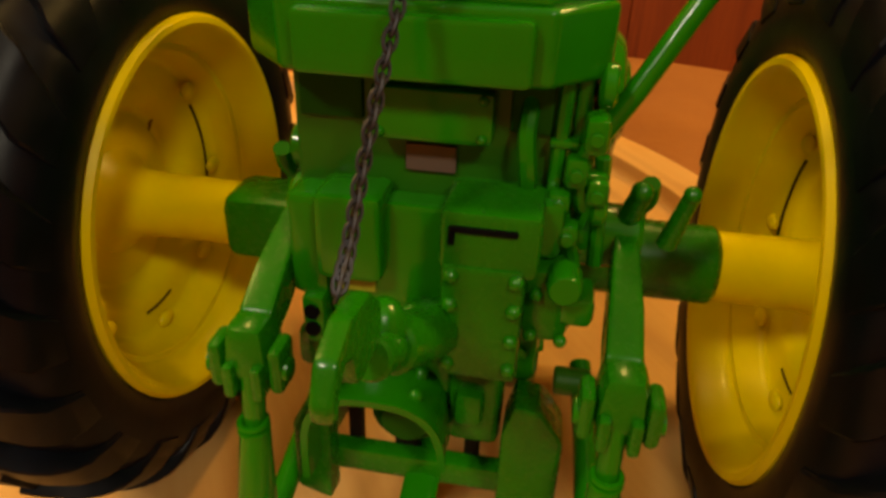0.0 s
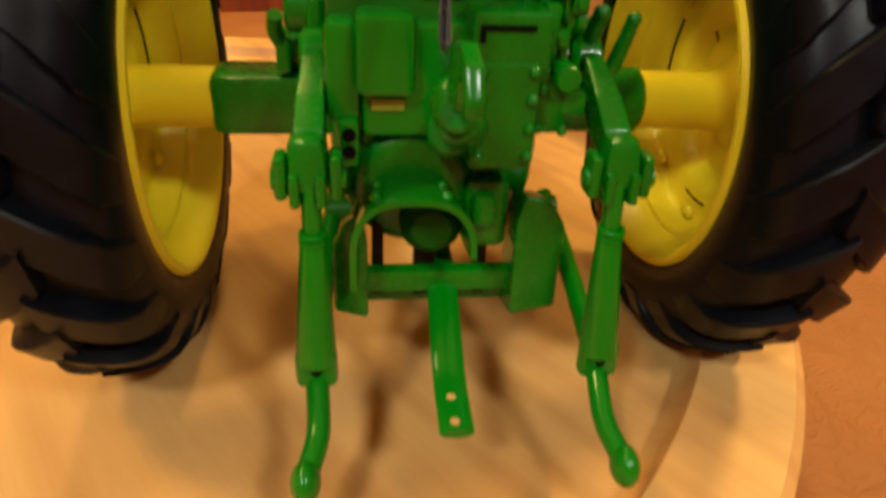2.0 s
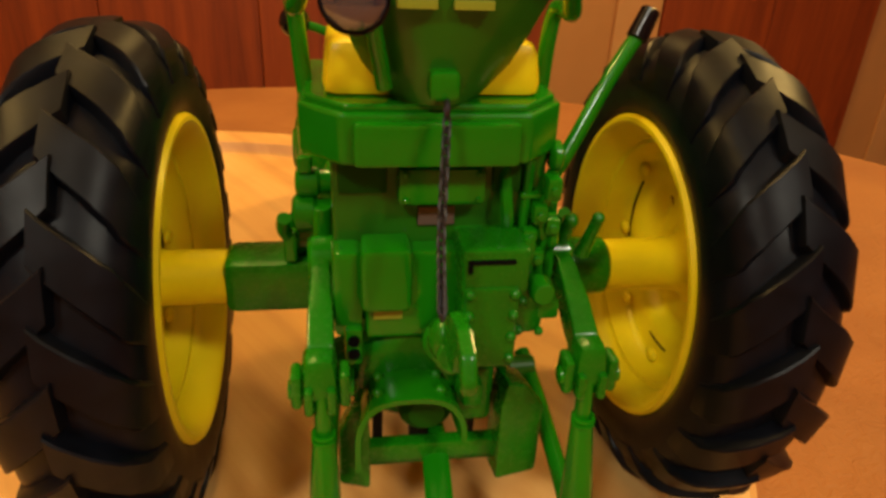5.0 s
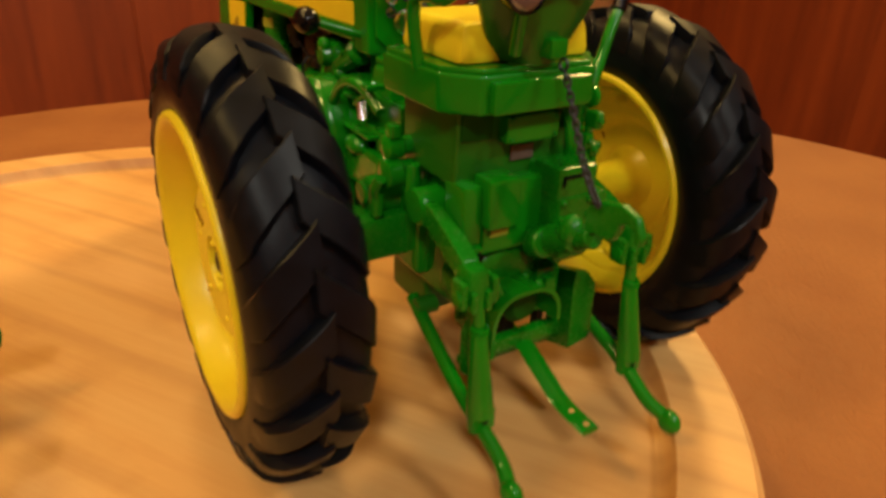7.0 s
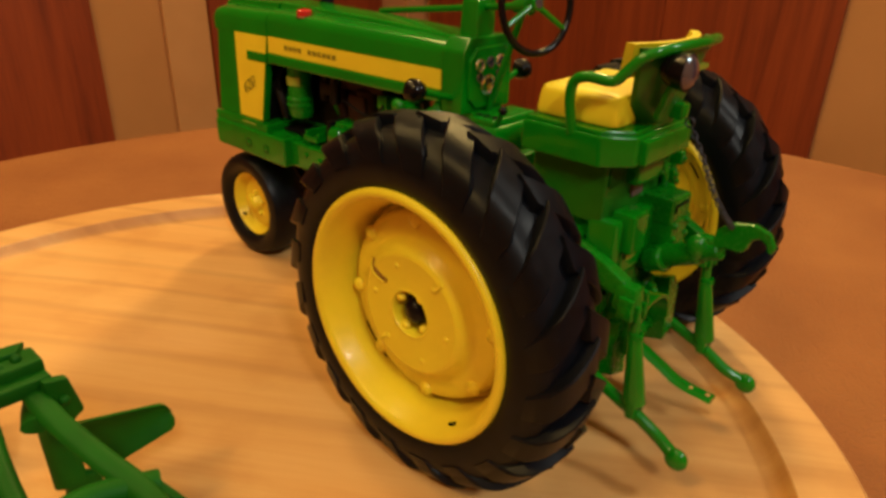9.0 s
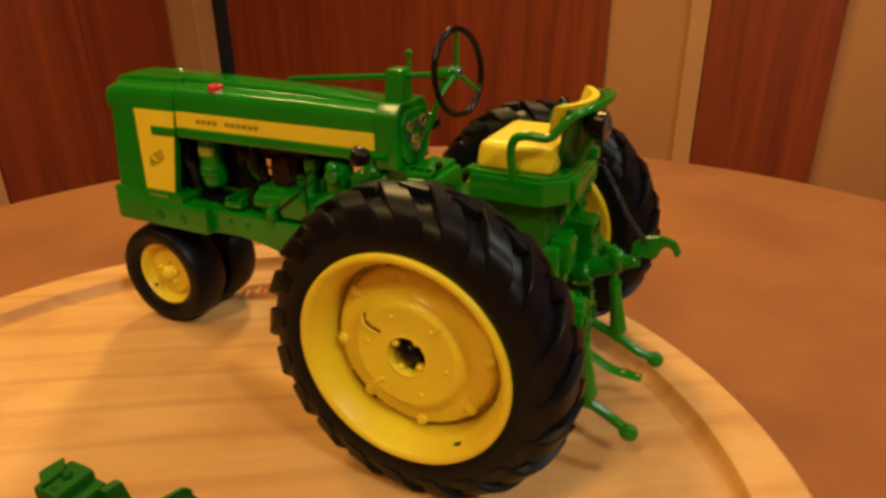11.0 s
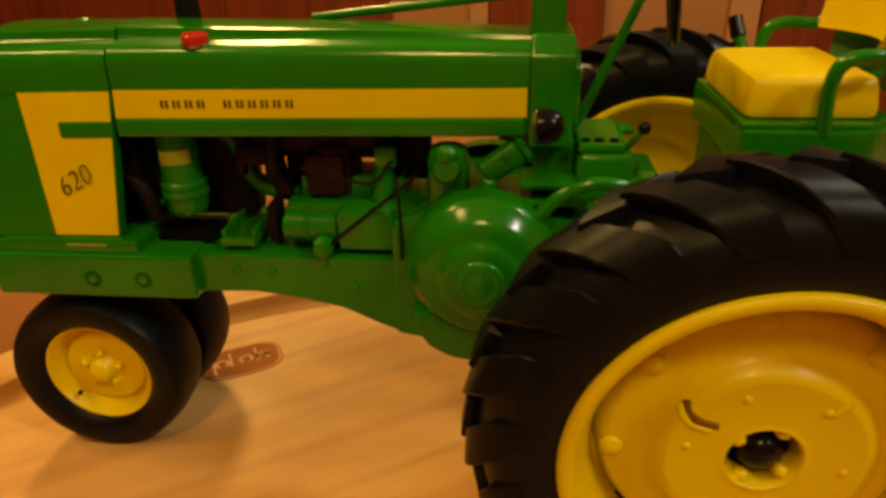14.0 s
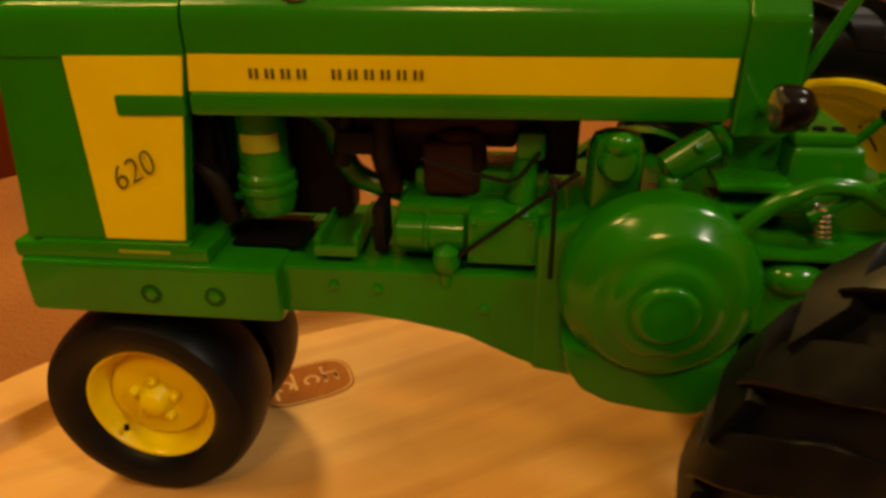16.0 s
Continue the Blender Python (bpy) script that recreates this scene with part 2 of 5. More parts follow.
def smooth_path(points, steps=5):
    pts = [Vector(p) for p in points]
    pts = [2 * pts[0] - pts[1]] + pts + [2 * pts[-1] - pts[-2]]
    out = []
    for i in range(1, len(pts) - 2):
        a, b2, c, d = pts[i - 1 : i + 3]
        for s in range(steps):
            t = s / steps
            out.append(0.5 * (2 * b2 + (c - a) * t + (2 * a - 5 * b2 + 4 * c - d) * t**2 + (3 * b2 - a - 3 * c + d) * t**3))
    return out + [pts[-2]]


def tube(points, r, seg=10, bm=None, steps=5, flat=1.0, closed=False):
    """A bent bar swept along a smooth line; flat squashes its section."""
    path = smooth_path(points, steps) if steps > 1 else [Vector(p) for p in points]
    own = bmesh.new()
    rings, up = [], None
    for i, p in enumerate(path):
        d = (path[min(i + 1, len(path) - 1)] - path[max(i - 1, 0)]).normalized()
        if up is None:
            up = d.orthogonal().normalized()
            if abs(d.x) < 0.9:
                up = (Vector((1, 0, 0)) - d * d.x).normalized()
        up = (up - d * up.dot(d)).normalized()
        side = d.cross(up)
        rings.append([own.verts.new(p + r * (math.cos(w) * up + flat * math.sin(w) * side)) for w in (2 * math.pi * k / seg for k in range(seg))])
    for p, q in zip(rings, rings[1:]):
        for i in range(seg):
            j = (i + 1) % seg
            own.faces.new((p[i], p[j], q[j], q[i]))
    own.faces.new(rings[0])
    own.faces.new(rings[-1][::-1])
    return joined(bm, own)


def slab(outline, x0, x1, bevel=0.0006, bm=None, plane="YZ"):
    """An outline of (y, z) pairs (or x, z / x, y) with thickness from x0 to x1."""
    own = bmesh.new()
    def place(a, b2, c):
        return {"YZ": (c, a, b2), "XZ": (a, c, b2), "XY": (a, b2, c)}[plane]
    lo = [own.verts.new(place(a, b2, x0)) for a, b2 in outline]
    hi = [own.verts.new(place(a, b2, x1)) for a, b2 in outline]
    own.faces.new(lo)
    own.faces.new(hi[::-1])
    n = len(lo)
    for i in range(n):
        own.faces.new((lo[i], lo[(i + 1) % n], hi[(i + 1) % n], hi[i]))
    if bevel:
        bmesh.ops.recalc_face_normals(own, faces=own.faces)
        rounded(own, list(own.faces), bevel)
    return joined(bm, own)


def torus(at, axis, big, small, bm=None, seg=40, sub=10, half=1.0):
    own = bmesh.new()
    rings = []
    for i in range(seg):
        w = 2 * math.pi * i / seg
        c = Vector((math.cos(w), math.sin(w), 0))
        rings.append([own.verts.new(c * (big + small * math.cos(v)) + Vector((0, 0, small * math.sin(v)))) for v in (2 * math.pi * k / sub for k in range(sub))])
    for i in range(seg):
        p, q = rings[i], rings[(i + 1) % seg]
        for k in range(sub):
            own.faces.new((p[k], p[(k + 1) % sub], q[(k + 1) % sub], q[k]))
    own.transform(Matrix.Translation(at) @ Vector((0, 0, 1)).rotation_difference(Vector(axis).normalized()).to_matrix().to_4x4())
    return joined(bm, own)


def empty(name, at=(0, 0, 0), parent=None):
    ob = new(name)
    ob.location = at
    ob.parent = parent
    ob.empty_display_size = 0.02
    return ob


# ---- room ----
HALF, FLOOR, TOP = 1.9, -0.79, 1.65
bm = box(-HALF, HALF, -HALF, HALF, FLOOR - 0.05, FLOOR, 0)
tagged(part("floor", bm, CARPET, smooth=0), "brown carpeted room floor below the table", "floor", kind="structure")
bm = box(-HALF, HALF, -HALF, HALF, TOP, TOP + 0.05, 0)
tagged(part("ceiling", bm, CEIL, smooth=0), "plain white painted ceiling", "ceiling", kind="structure")
walls = {}
for name, x0, x1, y0, y1 in (("wall_north", -HALF, HALF, HALF, HALF + 0.1), ("wall_east", HALF, HALF + 0.1, -HALF, HALF + 0.1),
                             ("wall_south", -HALF, HALF, -HALF - 0.1, -HALF), ("wall_west", -HALF - 0.1, -HALF, -HALF - 0.1, HALF + 0.1)):
    walls[name] = tagged(part(name, box(x0, x1, y0, y1, FLOOR, TOP, 0), PLASTER, smooth=0), "tan plaster room wall with mahogany panels" if name in ("wall_north", "wall_east") else "plain tan plaster room wall", "wall", kind="structure")


def wood_panel(wall, a, b2, horizontal):
    """A tall panel of upright mahogany boards on a wall, from a to b2 along it."""
    count = max(1, round(abs(b2 - a) / 0.42))
    step = (b2 - a) / count
    for i in range(count):
        p, q = sorted((a + i * step, a + (i + 1) * step))
        gap, deep = 0.0008, HALF - 0.022 + 0.001 * (i % 2)
        lim = (p + gap, q - gap, deep, HALF - 0.002) if horizontal else (deep, HALF - 0.002, p + gap, q - gap)
        part("board", box(*lim, FLOOR + 0.01, TOP - 0.01, 0.003), PANEL, walls[wall])


# tan bays between the panelling; each ends in a paler upright strip
NORTH_BAYS = ((0.60, 0.94), (1.64, HALF - 0.03))
EAST_BAYS = ((0.12, 0.40), (-0.62, -0.20))
EDGE = 0.03 - HALF
start = EDGE
for a, b2 in NORTH_BAYS:
    wood_panel("wall_north", start, a, True)
    part("trim", box(b2 - 0.42 * (b2 - a), b2 - 0.004, HALF - 0.016, HALF - 0.002, FLOOR + 0.01, TOP - 0.01, 0.003), TRIM, walls["wall_north"])
    start = b2
start = HALF - 0.03
for a, b2 in EAST_BAYS:
    wood_panel("wall_east", start, b2, False)
    part("trim", box(HALF - 0.016, HALF - 0.002, a + 0.004, a + 0.20 * (b2 - a), FLOOR + 0.01, TOP - 0.01, 0.003), TRIM, walls["wall_east"])
    start = a
wood_panel("wall_east", start, EDGE, False)

# ---- table and board ----
CX, CY = -0.0886, 0.0536
TABLE_Z = -0.018
table = tagged(empty("table", (-0.025, 0.012, TABLE_Z)), "round table with a brown leather-like padded top", "table")
prof = [(-0.035, 0.0005), (-0.035, 0.397), (-0.030, 0.406), (-0.010, 0.409), (-0.004, 0.407), (0.0, 0.400), (0.0, 0.0005)]
part("tabletop", lathe(prof, 96), LEATHER, table)
part("pedestal", lathe([(FLOOR - TABLE_Z + 0.03, 0.05), (-0.5, 0.04), (-0.1, 0.05), (-0.036, 0.16)], 32), PANEL, table)
part("foot", lathe([(FLOOR - TABLE_Z, 0.28), (FLOOR - TABLE_Z + 0.03, 0.27), (FLOOR - TABLE_Z + 0.06, 0.05)], 32), PANEL, table)

board = tagged(empty("turntable_board", (CX, CY, TABLE_Z)), "round pale maple board with a raised rim on the table", "wooden board")
T = -TABLE_Z
RIN, ROUT, RIM = 0.1571, 0.1763, 0.0052
prof = [(0.0, 0.0005), (0.0, ROUT - 0.003), (0.003, ROUT), (T + RIM - 0.002, ROUT), (T + RIM, ROUT - 0.002), (T + RIM, RIN + 0.0006),
        (T + RIM - 0.0006, RIN), (T + 0.0026, RIN - 0.0006), (T + 0.0010, RIN - 0.0018), (T, RIN - 0.0036), (T, 0.0005)]
part("tray", lathe(prof, 160), MAPLE, board)

# ---- toy tractor ----
tractor = tagged(empty("toy_tractor", (-0.0023, 0.0, 0.0)), "glossy green and yellow die-cast toy row-crop tractor on the board", "toy tractor")
AX_R, AX_F = 0.0475, 0.0221


# half section of the rear tyre from the middle of the tread to the bead: (across, radius)
TREAD = [(0.0, 0.0448), (0.0040, 0.0443), (0.0070, 0.0433), (0.0090, 0.0419), (0.0103, 0.0398), (0.0108, 0.0370), (0.0108, 0.0345), (0.0102, 0.0322), (0.0088, 0.0308)]


def lug_mesh(side):
    """One raised tread bar, from the middle of the tread over the shoulder and down the side, about the wheel's axis."""
    bm = bmesh.new()
    # across, radius, outward direction, height, half width, turn
    path = []
    for i in range(13):
        s = i / 12
        q = -0.34 + 5.0 * s
        k = min(int(max(q, 0.0)), 7)
        f = q - k
        (x0, r0), (x1, r1) = TREAD[k], TREAD[k + 1]
        x, r = x0 + (x1 - x0) * f, r0 + (r1 - r0) * max(f, 0.0)
        nx, nr = r0 - r1, x1 - x0
        if k < 7 and f > 0.0:
            (x2, r2) = TREAD[k + 2]
            nx, nr = nx * (1 - 0.5 * f) + (r1 - r2) * 0.5 * f, nr * (1 - 0.5 * f) + (x2 - x1) * 0.5 * f
        n = math.hypot(nx, nr)
        fade = max(0.0, (s - 0.60) / 0.40)
        low = min(max(0.0, (s - 0.32) / 0.62), 1.0)
        h = 0.0031 * (1 - 0.86 * low * low * (3 - 2 * low))
        w = 0.0039 + 0.0008 * min(s / 0.55, 1.0) - 0.0009 * fade
        path.append((x, r, nx / n, nr / n, h, w, -0.34 * min(s, 0.62) ** 0.9 - 0.16 * max(s - 0.62, 0.0)))
    rows = []
    for x, r, nx, nr, h, w, th in path:
        row = []
        for d, k in ((-0.0012, -1.10), (h * 0.55, -1.02), (h * 0.72, -0.94), (h, 0.80), (h - 0.00025, 0.90), (h * 0.5, 0.98), (-0.0012, 1.08)):
            a = th + k * w / 0.0475
            rr = r + nr * d
            row.append(bm.verts.new((side * (x + nx * d), -rr * math.cos(a), rr * math.sin(a))))
        rows.append(row)
    for p, q in zip(rows, rows[1:]):
        for j in range(6):
            bm.faces.new((p[j], p[j + 1], q[j + 1], q[j]))
    bm.faces.new(rows[0])
    bm.faces.new(rows[-1][::-1])
    bmesh.ops.recalc_face_normals(bm, faces=bm.faces)
    me = bpy.data.meshes.new("lug")
    bm.to_mesh(me)
    bm.free()
    me.materials.append(RUBBER)
    me.shade_smooth()
    me.set_sharp_from_angle(angle=radians(22))
    return me


LUGS = {1: lug_mesh(1), -1: lug_mesh(-1)}


def rear_wheel(side, centre):
    out = side
    def xo(o):
        return out * o
    rim_prof = [(0.0088, 0.0316), (0.0098, 0.0322), (0.0108, 0.0321), (0.0114, 0.0315), (0.0115, 0.0307), (0.0111, 0.0299), (0.0103, 0.0293), (0.0090, 0.0288), (0.0066, 0.0276), (0.0040, 0.0268),
                (-0.0040, 0.0264), (-0.0066, 0.0276), (-0.0086, 0.0288), (-0.0100, 0.0291), (-0.0107, 0.0299), (-0.0107, 0.0308), (-0.0099, 0.0314), (-0.0090, 0.0312)]
    at = (centre, 0, AX_R)
    bm = lathe([(out * a, r) for a, r in rim_prof], 72, "X", at)
    disc = [(-0.0030, 0.0267), (-0.0028, 0.0254), (0.0010, 0.0247), (0.0022, 0.0240), (0.0027, 0.0232), (0.0030, 0.0215), (0.0034, 0.0192), (0.0040, 0.0180), (0.0052, 0.0170), (0.0063, 0.0162), (0.0069, 0.0153), (0.0070, 0.0145), (0.0067, 0.0136), (0.0066, 0.0070),
            (0.0069, 0.0066), (0.0069, 0.0060), (0.0063, 0.0056), (0.0022, 0.0054), (0.0020, 0.0002)]
    lathe([(out * a, r) for a, r in disc], 72, "X", at, bm)
    lathe([(out * (a - 0.0012), r) for a, r in disc[:-3]], 72, "X", at, bm)
    bosses, bolts = [], []
    for k in range(8):
        a = 2 * math.pi * (k + 0.88) / 8
        bolts.append((centre + xo(0.0026), 0.0228 * math.cos(a), AX_R + 0.0228 * math.sin(a)))
        bosses.append(((centre + xo(0.0002), 0.0226 * math.cos(a), AX_R + 0.0226 * math.sin(a)), 0.0016, (0.6, 1.3, 0.9)))
    for k in range(6):
        a = 2 * math.pi * (k + 0.15) / 6
        bosses.append(((centre + xo(0.0067), 0.0122 * math.cos(a), AX_R + 0.0122 * math.sin(a)), 0.0008, (0.5, 1, 1)))
    wheel = part("rear_wheel", bm, YELLOW, tractor, "yellow dished rear wheel with lug tyre")
    for p in bolts:
        part("bolt_head", lathe([(0.0, 0.0020), (0.0006, 0.0019), (0.0011, 0.0014), (0.0013, 0.0003)], 14, "X", p, sign=out), YELLOW, wheel)
    for p, r, k in bosses:
        part("boss", ball(p, r, None, 10, k), YELLOW, wheel)
    prof = TREAD[::-1] + [(-a, r) for a, r in TREAD[1:]]
    bm = lathe(prof, 88, "X", at)
    part("tyre", bm, RUBBER, wheel, "black rubber tyre with deep chevron lugs", 35)
    for k in range(20):
        for sd, half in ((1, 0.0), (-1, 0.5)):
            ob = new("lug", LUGS[sd])
            ob.parent = wheel
            ob.matrix_basis = pose(centre, 0, AX_R, -18.0 * (k + half), 0, 0)
    # Black disc painted as the shadow inside the hub hole.
    part("hub_recess", lathe([(out * 0.0021, 0.0053), (out * 0.0026, 0.0053), (out * 0.0027, 0.0003)], 24, "X", at), NEARBLACK, wheel)
    part("axle_end", lathe([(out * 0.0024, 0.0034), (out * 0.0046, 0.0036), (out * 0.0060, 0.0028), (out * 0.0066, 0.0014), (out * 0.0067, 0.0003)], 16, "X", at), BLACK, wheel, "black rounded axle end in the hub")
    for a, d in ((0.6, 0.0049), (2.1, 0.0052), (3.9, 0.0048), (5.2, 0.0052)):
        part("hub_lump", ball((centre + xo(0.0050), d * math.cos(a), AX_R + d * math.sin(a)), 0.0014, None, 10, (1.1, 1.0, 0.9)), YELLOW, wheel)
    bm = lathe([(out * a, r) for a, r in ((-0.0162, 0.0046), (-0.0160, 0.0053), (-0.0020, 0.0054), (0.0014, 0.0058), (0.0036, 0.0069), (0.0054, 0.0092))], 28, "X", at)
    part("axle_sleeve", bm, YELLOW, wheel)
    for a0 in (2.30, 2.30 + math.pi):
        d = Vector((0, math.cos(a0), math.sin(a0)))
        p = Vector((centre + xo(0.0068), 0, AX_R))
        part("rib", rod(p + d * 0.0125, p + d * 0.0160, 0.0005, seg=8), YELLOW, wheel)
    a0 = math.atan2(-0.023, -0.016)
    d = Vector((0, math.cos(a0), math.sin(a0)))
    e = Vector((0, -d.z, d.y))
    p = Vector((centre + xo(0.0080), 0, AX_R)) + d * 0.0281
    # Thin brown tubes laid on the disc as the shade of its creases.
    for a0, a1, r, o in ((-0.2, 0.5, 0.0225, 0.0015), (-1.8, -1.4, 0.0205, 0.0020), (2.2, 2.6, 0.0212, 0.0018), (3.25, 3.9, 0.0236, 0.0013)):
        pts = [(centre + xo(o), r * math.cos(a0 + (a1 - a0) * i / 8), AX_R + r * math.sin(a0 + (a1 - a0) * i / 8)) for i in range(9)]
        part("crease", tube(pts, 0.00028, 6, None, 2), BROWN, wheel, "brown line painted as crease shade round the wheel disc")
    for a0, a1, r, o, w in ((1.25, 1.75, 0.0252, 0.0012, 0.00030), (-1.0, -0.55, 0.0246, 0.0022, 0.00026)):
        pts = [(centre + xo(o), r * math.cos(a0 + (a1 - a0) * i / 6), AX_R + r * math.sin(a0 + (a1 - a0) * i / 6)) for i in range(7)]
        part("scuff", tube(pts, w, 6, None, 2), NEARBLACK, wheel, "dark scuff in the yellow paint")
    pts = [(0.0128, 0.0103, 0.0060), (0.0122, 0.0085, 0.0067), (0.0108, 0.0070, 0.0067), (0.0078, 0.0060, 0.0066)]
    # The brown of this tube is the slot's painted shade.
    part("crescent_slot", tube([(centre + xo(o - 0.0003), y, AX_R + z) for y, z, o in pts], 0.00075, 10, None, 5), SLOTSHADE, wheel, "crescent slot in the wheel disc, its shade painted brown")
    part("slot_lip", tube([(centre + xo(o - 0.0001), y + 0.0010, AX_R + z - 0.0008) for y, z, o in pts], 0.0006, 10, None, 5), YELLOW, wheel)
    part("valve_slot", rod(p - e * 0.0011, p + e * 0.0011, 0.0005, seg=8), NEARBLACK, wheel)
    return wheel


rear_wheel(-1, -0.0537)
rear_wheel(1, 0.0527)


def front_wheel(side, centre):
    at = (centre, 0.143, AX_F)
    s = side
    prof = [(0.0046, 0.0132), (0.0060, 0.0138), (0.0080, 0.0158), (0.0085, 0.0184), (0.0080, 0.0206), (0.0066, 0.0215), (0.0046, 0.0220), (0.0022, 0.0223), (0.0006, 0.0224)]
    prof = prof + [(-a, r) for a, r in prof[::-1]]
    rim_prof = [(0.0044, 0.0136), (0.0054, 0.0139), (0.0059, 0.0136), (0.0058, 0.0131), (0.0050, 0.0126), (0.0036, 0.0122), (0.0020, 0.0117), (0.0010, 0.0111), (0.0008, 0.0106), (0.0022, 0.0101), (0.0026, 0.0096), (0.0027, 0.0070),
                (0.0029, 0.0060), (0.0030, 0.0004)]
    bm = lathe([(s * a, r) for a, r in rim_prof], 48, "X", at)
    lathe([(-s * a, r) for a, r in rim_prof[:7]], 48, "X", at, bm)
    lathe([(-s * 0.0022, 0.0110), (s * 0.0008, 0.0102), (s * 0.0008, 0.0004)], 48, "X", at, bm)
    wheel = part("front_wheel", bm, YELLOW, tractor, "yellow front wheel with smooth ribbed tyre")
    hub = part("hub", lathe([(s * 0.0026, 0.0046), (s * 0.0038, 0.0042), (s * 0.0044, 0.0034), (s * 0.0054, 0.0031), (s * 0.0062, 0.0026), (s * 0.0064, 0.0003)], 6, "X", at), YELLOW, wheel, smooth=60)
    for k in range(5):
        a = 2 * math.pi * (k + 0.3) / 5
        y, z = 0.143 + 0.0047 * math.cos(a), AX_F + 0.0047 * math.sin(a)
        part("wheel_nut", lathe([(0.0024, 0.0012), (0.0042, 0.0011), (0.0047, 0.0007), (0.0048, 0.0002)], 8, "X", (centre, y, z), sign=s), YELLOW, hub)
    part("tyre", lathe(prof, 64, "X", at), RUBBER, wheel, "black rubber front tyre")
    d = Vector((0, 0.72, -0.69))
    p = Vector((centre + s * 0.0046, 0.143, AX_F)) + d * 0.0104
    part("valve_stem", rod(p, p + Vector((s * 0.0022, 0, 0)) - d * 0.0022, 0.0006, seg=8), NEARBLACK, wheel)


front_wheel(-1, -0.0086)
front_wheel(1, 0.0112)

# front pedestal and axle between the front wheels
bm = rod((0, 0.140, 0.050), (0, 0.1415, 0.0240), 0.0046, 0.0036, 20)
rod((-0.0050, 0.143, AX_F), (0.0050, 0.143, AX_F), 0.0026, seg=16, bm=bm)
part("front_pedestal", bm, GREEN, tractor)

# bolster and frame rails
bm = box(-0.0180, 0.0180, 0.1105, 0.1590, 0.0468, 0.0578, 0.0012)
box(-0.0168, 0.0168, 0.1230, 0.1600, 0.0572, 0.0607, 0.0009, bm)
bolster = part("front_bolster", bm, GREEN, tractor)
for x in (-0.0179, 0.0179):
    for y in (0.1345, 0.1225):
        side = 1 if x > 0 else -1
        # Proud disc in darker green, painted as shade round the bolt.
        part("bolt_recess", lathe([(0, 0.0020), (0.0002, 0.0020), (0.0002, 0.0004)], 20, "X", (x, y, 0.0518), sign=side), PLOUGH_SHADE_GREEN, bolster)
        part("bolt", lathe([(0, 0.0012), (0.0004, 0.0012), (0.0006, 0.0008), (0.0006, 0.0002)], 6, "X", (x, y, 0.0518), sign=side), GREEN, bolster)
outline = [(0.1135, 0.0570), (0.1135, 0.0470), (0.0980, 0.0475), (0.0880, 0.0462), (0.0780, 0.0440), (0.0700, 0.0402), (0.0630, 0.0372), (0.0500, 0.0350), (0.0500, 0.0570)]
rail = part("frame_rail", slab(outline, -0.0145, 0.0145, 0.0008), GREEN, tractor)
for x, s in ((-0.0145, -1), (0.0145, 1)):
    for y, z in ((0.1015, 0.0535), (0.0935, 0.0530), (0.0745, 0.0500)):
        part("bolt", lathe([(0, 0.0010), (0.0005, 0.0010), (0.0008, 0.0006), (0.0008, 0.0002)], 8, "X", (x, y, z), sign=s), GREEN, rail)

# hood: long top shell, nose and side lips
def hood_section(y, w, z_side, z_top, crown, inset=0.0062):
    half = [(w, z_side), (w, z_top - 0.0042), (w - 0.0003, z_top - 0.0028), (w - 0.0010, z_top - 0.0015), (w - 0.0021, z_top - 0.0007), (w - inset + 0.0006, z_top), (w - inset, z_top + crown * 0.2),
            (w - inset - 0.0004, z_top + crown * 0.8), (w - inset - 0.0014, z_top + crown), (0.0, z_top + crown * 1.15)]
    return [Vector((x, y, z)) for x, z in half] + [Vector((-x, y, z)) for x, z in half[-2::-1]]


def skin(sections, bm=None):
    own = bmesh.new()
    rows = [[own.verts.new(p) for p in sec] for sec in sections]
    for p, q in zip(rows, rows[1:]):
        for i in range(len(p) - 1):
            own.faces.new((p[i], p[i + 1], q[i + 1], q[i]))
    own.faces.new(rows[0])
    own.faces.new(rows[-1][::-1])
    return joined(bm, own)


bm = skin([hood_section(y, w, 0.0925, zt, cr, ins) for y, w, zt, cr, ins in ((0.0372, 0.0106, 0.1008, 0.0010, 0.0040), (0.0500, 0.0110, 0.1011, 0.0013, 0.0045), (0.0700, 0.0117, 0.1014, 0.0018, 0.0052), (0.1222, 0.0133, 0.1016, 0.0026, 0.0066))])
hood = part("hood", bm, GREEN, tractor, smooth=32)
bm = skin([hood_section(y, w, zs, zt, cr) for y, w, zs, zt, cr in ((0.1226, 0.0135, 0.0925, 0.1018, 0.0026), (0.1500, 0.0151, 0.0925, 0.1016, 0.0026), (0.1545, 0.0152, 0.0925, 0.1009, 0.0022),
                                                               (0.1559, 0.0149, 0.0928, 0.1003, 0.0014), (0.1565, 0.0142, 0.0934, 0.0994, 0.0006))])
part("nose_cap", bm, GREEN, tractor, smooth=32)
# lower hood side: inner wall, strip and lip on both sides
def leaf(s, quad, thick, bevel=0.0002):
    """A plate from four outer corners (x, y, z), mirrored by s, with thickness inwards."""
    own = bmesh.new()
    rings = [[own.verts.new((s * (x - t), y, z)) for x, y, z in quad] for t in (0.0, thick)]
    for i in range(4):
        own.faces.new((rings[0][i], rings[0][(i + 1) % 4], rings[1][(i + 1) % 4], rings[1][i]))
    own.faces.new(rings[0])
    own.faces.new(rings[1][::-1])
    if bevel:
        bmesh.ops.recalc_face_normals(own, faces=own.faces)
        rounded(own, list(own.faces), bevel)
    return own


